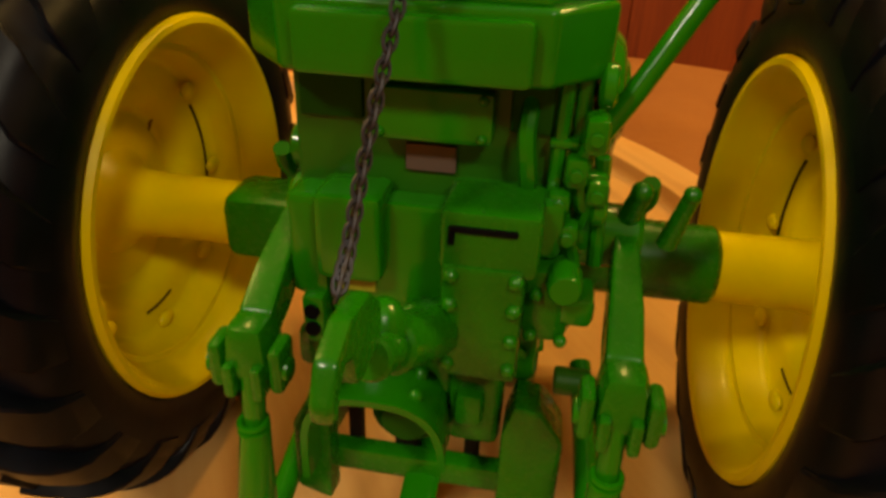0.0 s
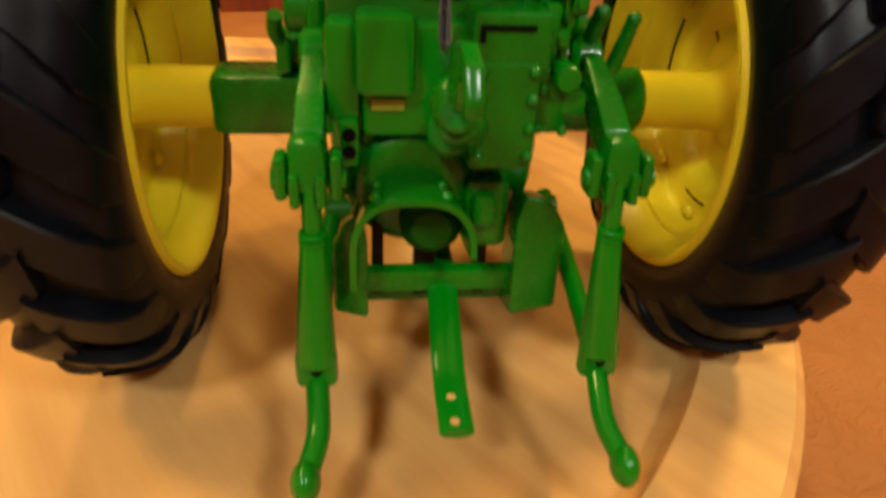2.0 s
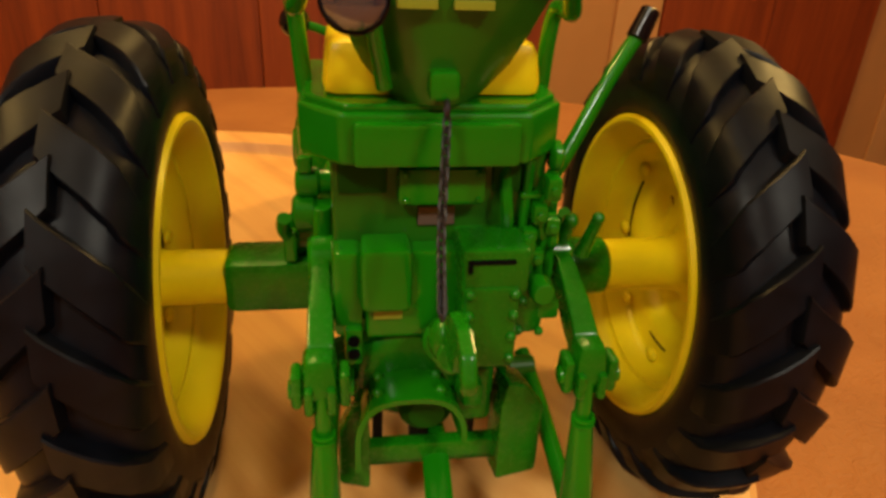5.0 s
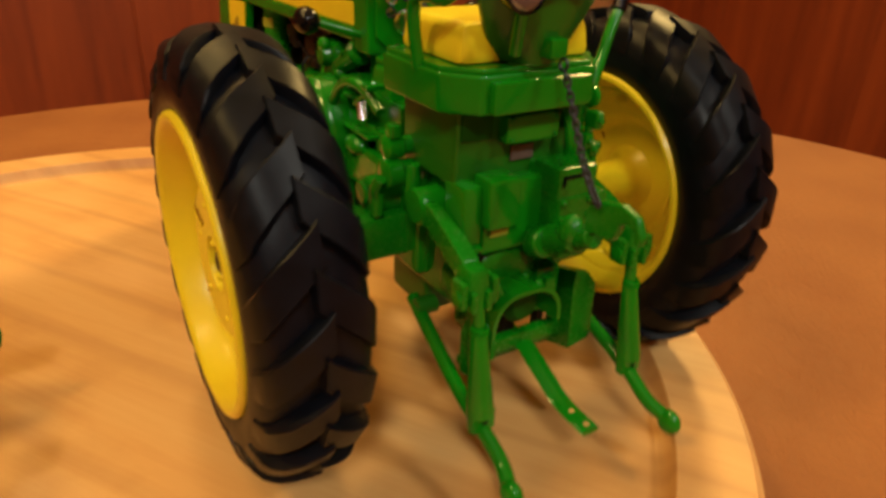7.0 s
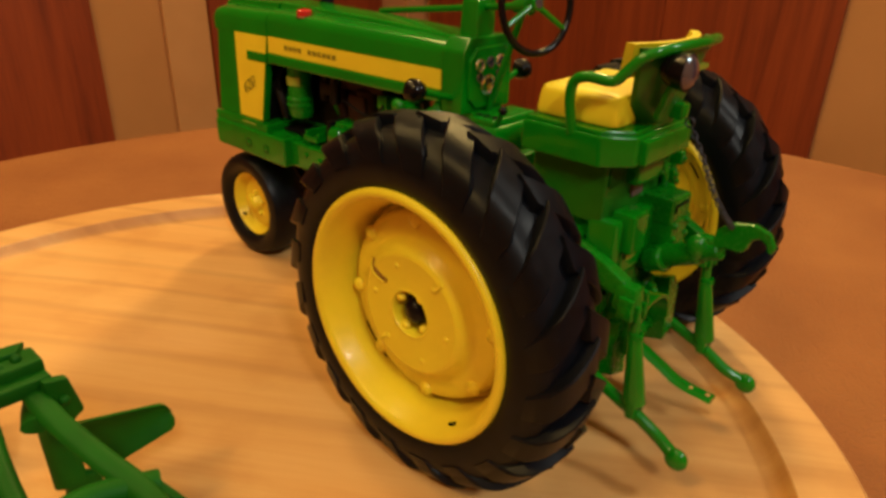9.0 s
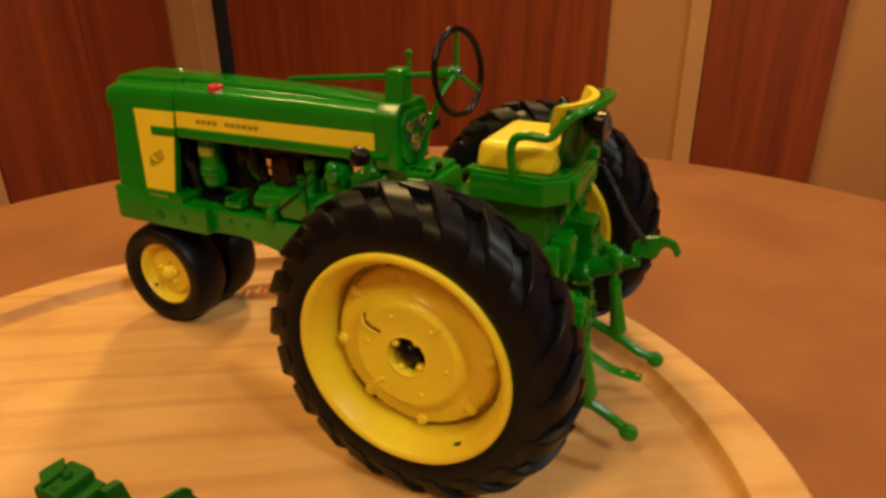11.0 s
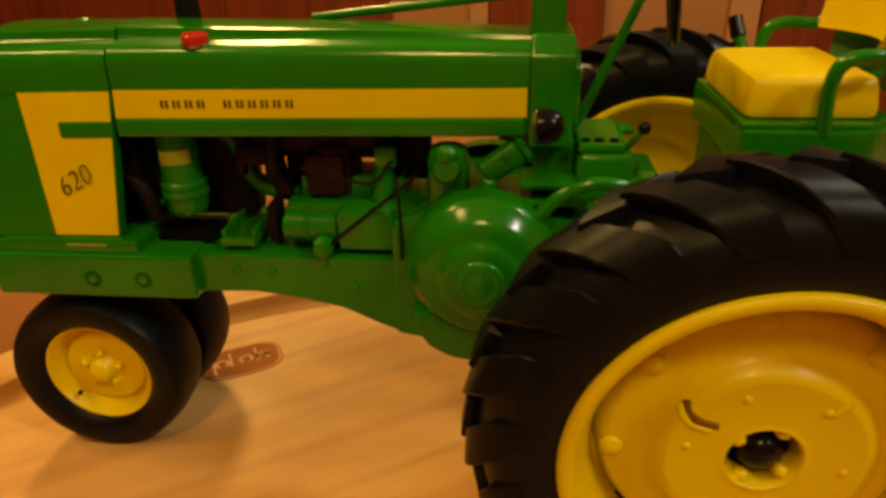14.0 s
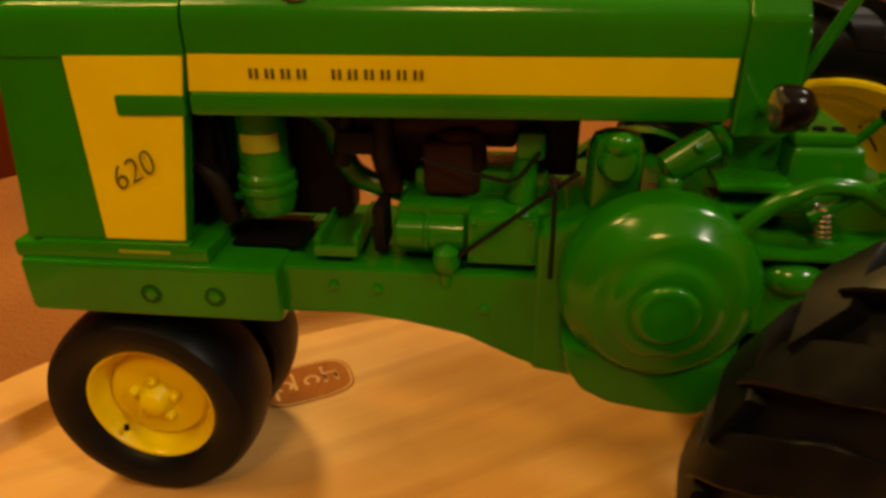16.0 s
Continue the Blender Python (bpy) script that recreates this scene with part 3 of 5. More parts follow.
W0, W1 = 0.0106, 0.0133
for s in (-1, 1):
    side = part("hood_side", leaf(s, ((W0 - 0.0004, 0.0372, 0.0830), (W0 - 0.0004, 0.0372, 0.0930), (W1 - 0.0004, 0.1224, 0.0930), (W1 - 0.0004, 0.1224, 0.0830)), 0.0010), GREEN, tractor)
    part("yellow_strip", leaf(s, ((W0, 0.0376, 0.0865), (W0, 0.0376, 0.0924), (W1, 0.1222, 0.0926), (W1, 0.1229, 0.0865)), 0.0006, 0.0001), YELLOW, side, "yellow stripe panel along the hood")
    part("lip", leaf(s, ((W0 + 0.0007, 0.0378, 0.0826), (W0 + 0.0007, 0.0378, 0.0865), (W1 + 0.0007, 0.1230, 0.0865), (W1 + 0.0007, 0.1230, 0.0826)), 0.0028, 0.0008), GREEN, side)
    shroud = part("nose_shroud", leaf(s, ((0.0134, 0.1226, 0.0930), (0.0150, 0.1540, 0.0930), (0.0160, 0.1570, 0.0605), (0.0152, 0.1272, 0.0605)), 0.0030, 0.0004), GREEN, tractor)
    part("yellow_panel", leaf(s, ((0.0137, 0.1229, 0.0927), (0.0147, 0.1424, 0.0927), (0.0158, 0.1420, 0.0609), (0.0155, 0.1275, 0.0609)), 0.0006, 0.0001), YELLOW, shroud, "yellow side panel with the model number")
    part("grip_bar", leaf(s, ((0.0143, 0.1236, 0.0866), (0.0149, 0.1352, 0.0866), (0.0150, 0.1352, 0.0830), (0.0144, 0.1236, 0.0830)), 0.0014, 0.0005), GREEN, shroud)
    part("sill", leaf(s, ((0.0164, 0.1262, 0.0606), (0.0168, 0.1545, 0.0606), (0.0170, 0.1545, 0.0575), (0.0166, 0.1262, 0.0575)), 0.0030, 0.0006), GREEN, shroud)
    part("printed_line", leaf(s, ((0.0168, 0.1300, 0.0593), (0.0169, 0.1395, 0.0593), (0.0169, 0.1395, 0.0587), (0.0168, 0.1300, 0.0587)), 0.0004, 0), GOLDPRINT, shroud)
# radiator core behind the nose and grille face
part("radiator", box(-0.0115, 0.0115, 0.1290, 0.1540, 0.0600, 0.0928, 0.0006), NEARBLACK, tractor)
bm = bmesh.new()
for k in range(9):
    z = 0.0635 + 0.0031 * k
    box(-0.0112, 0.0112, 0.1535, 0.1562, z, z + 0.0016, 0.0003, bm)
part("grille", bm, GREEN, tractor)

# filler cap, radiator cap, exhaust stack
bm = lathe([(0, 0.0021), (0.0005, 0.0021), (0.0006, 0.0027), (0.0020, 0.0027), (0.0026, 0.0021), (0.0028, 0.0003)], 20, "Z", (-0.0092, 0.1045, 0.1008))
part("filler_cap", bm, RED, tractor, "red fuel filler cap")
part("cap_ring", lathe([(0, 0.0030), (0.0006, 0.0030), (0.0008, 0.0024)], 20, "Z", (-0.0092, 0.1045, 0.1006)), CHROME, tractor)
part("radiator_cap", lathe([(0, 0.0022), (0.0010, 0.0022), (0.0016, 0.0012), (0.0017, 0.0003)], 16, "Z", (0.0058, 0.1370, 0.1030)), GREEN, tractor)
part("exhaust_pipe", lathe([(0.0, 0.0027), (0.030, 0.0027), (0.031, 0.0033), (0.052, 0.0033), (0.053, 0.0027), (0.062, 0.0027), (0.062, 0.0021), (0.058, 0.0021)], 24, "Z", (0.0072, 0.1127, 0.1015)), MATTBLACK, tractor, "tall black exhaust stack")

# dash, steering post, gauges
outline = [(-0.0112, 0.0800), (0.0112, 0.0800), (0.0112, 0.0980), (0.0078, 0.1018), (-0.0078, 0.1018), (-0.0112, 0.0980)]
dash = part("dash", slab(outline, 0.0285, 0.0372, 0.0008, plane="XZ"), GREEN, tractor)
outline = [(-0.0092, 0.0845), (-0.0060, 0.0815), (0.0060, 0.0815), (0.0092, 0.0845), (0.0092, 0.0955), (0.0060, 0.0990), (-0.0060, 0.0990), (-0.0092, 0.0955)]
panel = part("gauge_panel", slab(outline, 0.0274, 0.0290, 0.0005, plane="XZ"), GREEN, dash)
for x, z, r in ((-0.0014, 0.0880, 0.0026), (-0.0052, 0.0940, 0.0016), (0.0040, 0.0945, 0.0016), (-0.0006, 0.0945, 0.0014), (-0.0052, 0.0905, 0.0012), (0.0040, 0.0908, 0.0014)):
    bm = torus((x, 0.0272, z), (0, 1, 0), r, r * 0.22, None, 24, 8)
    lathe([(0, r), (0.0003, r * 0.9), (0.0004, 0.0003)], 20, "Y", (x, 0.0274, z), bm, sign=-1)
    part("gauge", bm, CHROME if r > 0.0015 else LENS, dash, "small round chrome-ringed gauge")
bm = box(-0.0072, 0.0072, 0.0275, 0.0360, 0.0600, 0.0805, 0.0008)
part("pedestal", bm, GREEN, tractor)
bm = box(-0.0040, 0.0040, 0.0300, 0.0375, 0.0995, 0.1118, 0.0012, taper=0.85)
part("steering_post", bm, GREEN, tractor)
A, B = Vector((0.0090, 0.0850, 0.1030)), Vector((-0.0026, 0.0108, 0.1118))
steer = part("steering_shaft", rod(A, B, 0.0010, seg=12), GREEN, tractor)
d = (B - A).normalized()
bm = rod(B - d * 0.008, B - d * 0.002, 0.0020, 0.0026, 16)
part("steering_column", bm, GREEN, steer)
wheel = part("steering_wheel", torus(B, d, 0.0128, 0.0010, None, 56, 12), BLACK, tractor, "thin black steering wheel with three green spokes")
u = d.cross(Vector((0, 0, 1))).normalized()
v = u.cross(d)
for k in range(3):
    a = radians(95 + 120 * k)
    part("spoke", rod(B - d * 0.001, B + 0.0126 * (math.cos(a) * u + math.sin(a) * v), 0.0009, 0.0007, 10), GREEN, wheel)
part("wheel_hub", rod(B - d * 0.003, B + d * 0.0006, 0.0022, 0.0020, 16), GREEN, wheel)
part("hub_badge", rod(B + d * 0.0004, B + d * 0.0009, 0.0014, seg=14), LENS, wheel)
part("column_brace", rod(B + Vector((0, 0.004, -0.001)), (0.0, 0.0300, 0.0740), 0.0010, seg=10), GREEN, tractor)
bm = rod((0.0062, 0.0331, 0.0950), (0.0066, 0.0331, 0.1150), 0.0008, 0.0007, 10)
part("throttle_lever", ball((0.0066, 0.0331, 0.1155), 0.0013, bm, 12), GREEN, tractor)

# headlamps on short arms
for s in (-1, 1):
    c = Vector((s * 0.0246, 0.0346, 0.0884))
    lamp = part("headlamp", lathe([(-0.0036, 0.0004), (-0.0034, 0.0014), (-0.0024, 0.0026), (-0.0008, 0.0032), (0.0012, 0.0033), (0.0016, 0.0030)], 24, "Y", c), BLACK, tractor, "black headlamp with clear lens")
    part("lens", lathe([(0.0014, 0.0030), (0.0019, 0.0024), (0.0021, 0.0014), (0.0022, 0.0003)], 24, "Y", c), LENS, lamp)
    part("lamp_arm", rod(c - Vector((s * 0.003, 0, 0.0006)), (s * 0.0108, 0.0330, 0.0845), 0.0010, seg=10), GREEN, lamp)

# ---- engine ----
part("air_cleaner", lathe([(0.0638, 0.0004), (0.0638, 0.0030), (0.0643, 0.0041), (0.0660, 0.0047), (0.0682, 0.0048), (0.0686, 0.0053), (0.0696, 0.0053), (0.0699, 0.0049), (0.0704, 0.0049), (0.0707, 0.0052), (0.0716, 0.0052), (0.0722, 0.0046), (0.0815, 0.0044), (0.0845, 0.0040)], 28, "Z", (-0.0060, 0.1145, -0.0009)), CASTGREEN, tractor)
own = bmesh.new()
rows = [[own.verts.new((-0.0060 + r * math.cos(a), 0.1145 + r * math.sin(a), z)) for a in (radians(150 + 12 * i) for i in range(8))] for z, r in ((0.0756, 0.0048), (0.0788, 0.0048), (0.0788, 0.0043), (0.0756, 0.0043))]
for p, q in zip(rows, rows[1:] + rows[:1]):
    for i in range(7):
        own.faces.new((p[i], p[i + 1], q[i + 1], q[i]))
part("cleaner_label", own, GOLDPRINT, tractor)
bm = box(-0.0095, 0.0095, 0.0600, 0.0905, 0.0565, 0.0665, 0.0012)
for y in (0.0655, 0.0755, 0.0850):
    box(-0.0102, 0.0102, y - 0.0008, y + 0.0008, 0.0572, 0.0660, 0.0004, bm)
box(-0.0040, 0.0075, 0.0640, 0.0880, 0.0660, 0.0710, 0.0010, bm)
part("engine_block", bm, GREEN, tractor)
bm = rod((-0.0098, 0.0905, 0.0615), (-0.0098, 0.0780, 0.0615), 0.0034, seg=20)
starter = part("starter", bm, GREEN, tractor)
part("end_ring", rod((-0.0098, 0.0855, 0.0615), (-0.0098, 0.0842, 0.0615), 0.0038, seg=20), GREEN, starter)
plate = part("block_cover", box(-0.0138, -0.0060, 0.0655, 0.0778, 0.0572, 0.0664, 0.0010), GREEN, tractor)
for y, z in ((0.0668, 0.0652), (0.0765, 0.0652), (0.0668, 0.0584), (0.0765, 0.0584)):
    part("bolt", ball((-0.0138, y, z), 0.0006, None, 8), GREEN, plate)
tray = part("tool_tray", box(-0.0128, -0.0118, 0.0972, 0.1052, 0.0572, 0.0594, 0.0004), GREEN, tractor, "open green tray beside the engine")
part("tray_side", box(-0.0118, 0.0050, 0.0972, 0.0983, 0.0572, 0.0608, 0.0004), GREEN, tray)
part("tray_side", box(-0.0118, 0.0050, 0.1041, 0.1052, 0.0572, 0.0608, 0.0004), GREEN, tray)
part("tray_floor", box(-0.0118, 0.0050, 0.0983, 0.1041, 0.0572, 0.0580, 0), DARKGREEN, tray)
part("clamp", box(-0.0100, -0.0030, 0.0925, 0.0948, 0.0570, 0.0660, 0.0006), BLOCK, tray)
# Black sheet standing in for the shade under the air cleaner.
part("drip_plate", box(-0.0100, 0.0000, 0.1085, 0.1215, 0.0572, 0.0584, 0.0004), NEARBLACK, tractor)
bm = rod((-0.002, 0.1000, 0.0790), (-0.002, 0.0700, 0.0800), 0.0028, 0.0026, 16)
rod((-0.002, 0.0950, 0.0780), (-0.003, 0.0920, 0.0660), 0.0026, 0.0020, 14, bm)
rod((-0.002, 0.0800, 0.0790), (-0.001, 0.0790, 0.0665), 0.0046, 0.0042, 16, bm)
box(-0.0070, 0.0050, 0.0770, 0.0860, 0.0670, 0.0770, 0.0014, bm)
rod((-0.003, 0.1010, 0.0810), (-0.003, 0.0620, 0.0815), 0.0016, seg=12, bm=bm)
part("manifold", bm, BROWN, tractor, "dark brown exhaust manifold and carburettor")
# Dark boxes filling gaps under the hood, shade put into their colour.
block = part("cylinder_block", box(0.0010, 0.0080, 0.1010, 0.1225, 0.0590, 0.0828, 0.0010), BLOCK, tractor, "near-black blocks under the hood, painted as shade")
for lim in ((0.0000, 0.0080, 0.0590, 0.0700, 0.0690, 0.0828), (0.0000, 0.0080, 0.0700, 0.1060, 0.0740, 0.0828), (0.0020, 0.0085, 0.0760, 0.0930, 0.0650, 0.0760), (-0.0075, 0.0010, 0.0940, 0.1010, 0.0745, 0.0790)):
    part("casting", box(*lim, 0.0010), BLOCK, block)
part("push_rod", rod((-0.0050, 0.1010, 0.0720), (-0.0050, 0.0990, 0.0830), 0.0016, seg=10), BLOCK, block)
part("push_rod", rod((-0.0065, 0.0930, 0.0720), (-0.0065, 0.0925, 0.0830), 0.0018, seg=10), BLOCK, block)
part("fan_shroud", lathe([(0, 0.0095), (0.0030, 0.0095), (0.0034, 0.0085)], 32, "Y", (0.0, 0.1225, 0.0740)), NEARBLACK, tractor)
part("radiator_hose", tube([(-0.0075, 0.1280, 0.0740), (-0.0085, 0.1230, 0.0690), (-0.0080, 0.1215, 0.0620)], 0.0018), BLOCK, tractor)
part("water_pipe", tube([(0.002, 0.112, 0.0820), (0.002, 0.105, 0.0780), (0.001, 0.100, 0.0680), (0.0, 0.090, 0.0650)], 0.0022), GREEN, tractor)
bm = lathe([(0.0, 0.0004), (0.0002, 0.0012), (0.0012, 0.0022), (0.0026, 0.0025), (0.0044, 0.0022), (0.0052, 0.0010), (0.0056, 0.0004)], 18, "Z", (-0.0140, 0.0812, 0.0555))
rod((-0.0140, 0.0812, 0.0535), (-0.0140, 0.0812, 0.0560), 0.0012, seg=10, bm=bm)
part("filter_bowl", bm, GREEN, tractor)
part("fuel_rod", rod((-0.0148, 0.0800, 0.0585), (-0.0140, 0.0597, 0.0750), 0.00042, seg=8), MATTBLACK, tractor)
part("breather_pipe", tube([(-0.0140, 0.0640, 0.0740), (-0.0157, 0.0636, 0.0722), (-0.0158, 0.0635, 0.0690), (-0.0158, 0.0634, 0.0640), (-0.0158, 0.0634, 0.0565)], 0.0004, 8), MATTBLACK, tractor)
part("fuel_line", tube([(-0.0085, 0.0860, 0.0745), (-0.0095, 0.0750, 0.0720), (-0.0090, 0.0700, 0.0715), (-0.0080, 0.0660, 0.0760)], 0.0004, 8), MATTBLACK, tractor)
bm = rod((-0.0055, 0.0690, 0.0660), (-0.0050, 0.0680, 0.0760), 0.0030, 0.0018, 14)
box(-0.0075, -0.0020, 0.0650, 0.0700, 0.0740, 0.0790, 0.0010, bm)
part("ignition_unit", bm, GREEN, tractor)
bm = box(-0.0125, -0.0040, 0.0492, 0.0582, 0.0650, 0.0802, 0.0030)
rod((-0.0115, 0.0537, 0.0760), (-0.0142, 0.0537, 0.0760), 0.0034, 0.0028, 22, bm)
ball((-0.0128, 0.0537, 0.0790), 0.0024, bm, 14, (0.8, 1.1, 0.9))
part("governor_case", bm, GREEN, tractor)
bm = rod((-0.0092, 0.0388, 0.0790), (-0.0108, 0.0462, 0.0742), 0.0031, 0.0027, 16)
rod((-0.0092, 0.0388, 0.0790), (-0.0089, 0.0374, 0.0799), 0.0036, 0.0030, 14, bm)
ball((-0.0118, 0.0452, 0.0722), 0.0021, bm, 12)
rod((-0.0112, 0.0420, 0.0778), (-0.0128, 0.0416, 0.0790), 0.0010, 0.0008, 8, bm)
part("distributor", bm, GREEN, tractor)

# clutch and flywheel covers
def cover(s):
    prof = [(0.0145, 0.0162), (0.0190, 0.0161), (0.0205, 0.0157), (0.0216, 0.0149), (0.0226, 0.0139), (0.0236, 0.0130), (0.0243, 0.0122), (0.0247, 0.0113), (0.0249, 0.0101), (0.0250, 0.0091), (0.0254, 0.0084), (0.0259, 0.0078),
            (0.0262, 0.0071), (0.0263, 0.0060), (0.0262, 0.0055), (0.0263, 0.0051), (0.0267, 0.0049), (0.0270, 0.0045), (0.0271, 0.0036), (0.0270, 0.0033), (0.0272, 0.0020), (0.0272, 0.0003)]
    c = part("clutch_cover", lathe([(s * a, r) for a, r in prof], 64, "X", (0, 0.0460, 0.0565)), GREEN, tractor)
    foot = [(0.0615, 0.0470), (0.0604, 0.0420), (0.0575, 0.0376), (0.0525, 0.0350), (0.0450, 0.0338), (0.0370, 0.0330), (0.0330, 0.0365), (0.0320, 0.0450)]
    part("cover_foot", slab(foot, min(s * 0.0140, s * 0.0224), max(s * 0.0140, s * 0.0224), 0.0020), GREEN, c)


cover(-1)
cover(1)
outline = [(0.066, 0.0360), (0.066, 0.0640), (0.050, 0.0700), (0.030, 0.0660), (0.015, 0.0640), (0.015, 0.0380), (0.030, 0.0355), (0.045, 0.0345)]
part("crankcase", slab(outline, -0.0150, 0.0150, 0.0015), GREEN, tractor)

# ---- transmission, axle housings ----
outline = [(0.032, 0.0360), (0.032, 0.0640), (0.000, 0.0640), (-0.0235, 0.0630), (-0.0255, 0.0600), (-0.0255, 0.0400), (-0.0200, 0.0330), (0.000, 0.0330)]
case = part("transmission_case", slab(outline, -0.0150, 0.0135, 0.0016), GREEN, tractor)
for s in (-1, 1):
    x0, x1 = sorted((s * 0.0130, s * (0.0383 if s < 0 else 0.0386)))
    hous = part("axle_housing", rod((x0, 0, AX_R), (x1, 0, AX_R), 0.0060, seg=28) if s > 0 else box(x0, x1, -0.0058, 0.0058, AX_R - 0.0056, AX_R + 0.0054, 0.0022), CASTGREEN, tractor)
    x0, x1 = sorted((s * 0.0100, s * 0.0180))
    part("axle_flange", box(x0, x1, -0.0100, 0.0100, AX_R - 0.0095, AX_R + 0.0110, 0.0020), GREEN, hous)
for x, z in ((-0.0120, 0.0475), (-0.0120, 0.0535), (0.0110, 0.0440), (-0.0135, 0.0600), (0.0000, 0.0455)):
    part("bolt", lathe([(0, 0.0011), (0.0006, 0.0011), (0.0009, 0.0006), (0.0009, 0.0002)], 6, "Y", (x, -0.0254, z), sign=-1), GREEN, case)
for z in (0.0420, 0.0500, 0.0580):
    part("rib", box(-0.0156, 0.0141, -0.0225, -0.0180, z, z + 0.0012, 0.0004), GREEN, case)
# shift cover and levers before the seat
bm = box(-0.0120, 0.0120, 0.0085, 0.0275, 0.0630, 0.0715, 0.0012)
box(-0.0118, 0.0118, 0.0150, 0.0278, 0.0700, 0.0785, 0.0016, bm, taper=0.9)
box(-0.0100, 0.0100, 0.0175, 0.0270, 0.0780, 0.0802, 0.0008, bm)
shift = part("shift_cover", bm, GREEN, tractor)
for y in (0.0195, 0.0225, 0.0252):
    part("slot", lathe([(0, 0.0011), (0.0003, 0.0010), (0.0003, 0.0002)], 12, "Z", (-0.0070, y, 0.0802)), NEARBLACK, shift)
bm = rod((-0.0080, 0.0180, 0.0775), (-0.0100, 0.0146, 0.0832), 0.0007, seg=8)
lever = part("gear_lever", bm, GREEN, tractor)
part("knob", ball((-0.0101, 0.0143, 0.0837), 0.0013, None, 12), BLACK, lever)
part("brake_pipe", tube([(-0.0185, 0.0360, 0.0665), (-0.0182, 0.0309, 0.0720), (-0.0178, 0.0257, 0.0745), (-0.0174, 0.0219, 0.0748), (-0.0168, 0.0180, 0.0738), (-0.0160, 0.0120, 0.0700)], 0.0014), GREEN, tractor)
bm = bmesh.new()
for k in range(6):
    torus((-0.0158, 0.0220 + 0.0002 * k, 0.0662 + 0.0009 * k), (0, 0, 1), 0.0013, 0.0003, bm, 16, 6)
part("return_spring", bm, CHROME, tractor)
bm = box(-0.0172, -0.0120, 0.0100, 0.0330, 0.0470, 0.0592, 0.0032)
ball((-0.0160, 0.0250, 0.0585), 0.0042, bm, 18, (0.8, 1.2, 0.7))
box(-0.0180, -0.0120, 0.0150, 0.0330, 0.0622, 0.0632, 0.0003, bm)
box(-0.0150, -0.0060, 0.0270, 0.0385, 0.0722, 0.0736, 0.0005, bm)
box(-0.0150, -0.0060, 0.0250, 0.0385, 0.0684, 0.0698, 0.0005, bm)
part("foot_rest", bm, GREEN, tractor)
for s in (-1, 1):
    bm = rod((s * 0.0165, 0.0140, 0.0760), (s * 0.0165, 0.0250, 0.0690), 0.0009, seg=8)
    box(min(s * 0.0140, s * 0.0195), max(s * 0.0140, s * 0.0195), 0.0120, 0.0155, 0.0750, 0.0764, 0.0005, bm)
    part("pedal", bm, GREEN, tractor)

# ---- seat ----
SX = -0.0022
outline = [(-0.0195, -0.0010), (0.0195, -0.0010), (0.0195, -0.0235), (0.0135, -0.0300), (-0.0135, -0.0300), (-0.0195, -0.0235)]
bm = slab([(SX + a, b2) for a, b2 in outline], 0.0785, 0.0862, 0.0008, plane="XY")
slab([(SX + a * 0.95, b2 * 0.97) for a, b2 in outline], 0.0860, 0.0872, 0.0004, bm, plane="XY")
box(SX - 0.0118, SX + 0.0118, -0.0318, -0.0280, 0.0788, 0.0852, 0.0008, bm)
part("seat_box", bm, GREEN, tractor)
bm = box(SX - 0.0150, SX + 0.0150, -0.0240, -0.0020, 0.0625, 0.0790, 0.0010)
tool = part("battery_box", bm, DARKGREEN, tractor)
part("latch_plate", box(SX - 0.0052, SX + 0.0082, -0.0275, -0.0235, 0.0712, 0.0772, 0.0009), GREEN, tool)
# Darker green plates painted as the shade of pockets beside the latch plate.
for x0, x1 in ((-0.0140, -0.0066), (0.0096, 0.0142)):
    part("recess", box(SX + x0, SX + x1, -0.0246, -0.0236, 0.0722, 0.0778, 0.0004), PLOUGH_SHADE_GREEN, tool)
part("hose", tube([(SX + 0.0118, -0.0230, 0.0640), (SX + 0.0122, -0.0262, 0.0672), (SX + 0.0116, -0.0262, 0.0725), (SX + 0.0118, -0.0230, 0.0770)], 0.0010, 8), GREEN, tool)
for x, z in ((-0.0040, 0.0722), (0.0070, 0.0722), (-0.0040, 0.0764), (0.0070, 0.0764)):
    part("bolt", ball((SX + x, -0.0275, z), 0.0006, None, 8), GREEN, tool)
part("serial_plate", box(SX - 0.0018, SX + 0.0040, -0.0246, -0.0239, 0.0668, 0.0700, 0.0002), GREYPRINT, tool, "small worn serial plate")
own = box(SX - 0.0160, SX + 0.0160, -0.0256, -0.0014, 0.0870, 0.0950, 0.0020, taper=0.93)
seat = part("seat_cushion", own, YELLOW, tractor, "yellow moulded seat cushion")
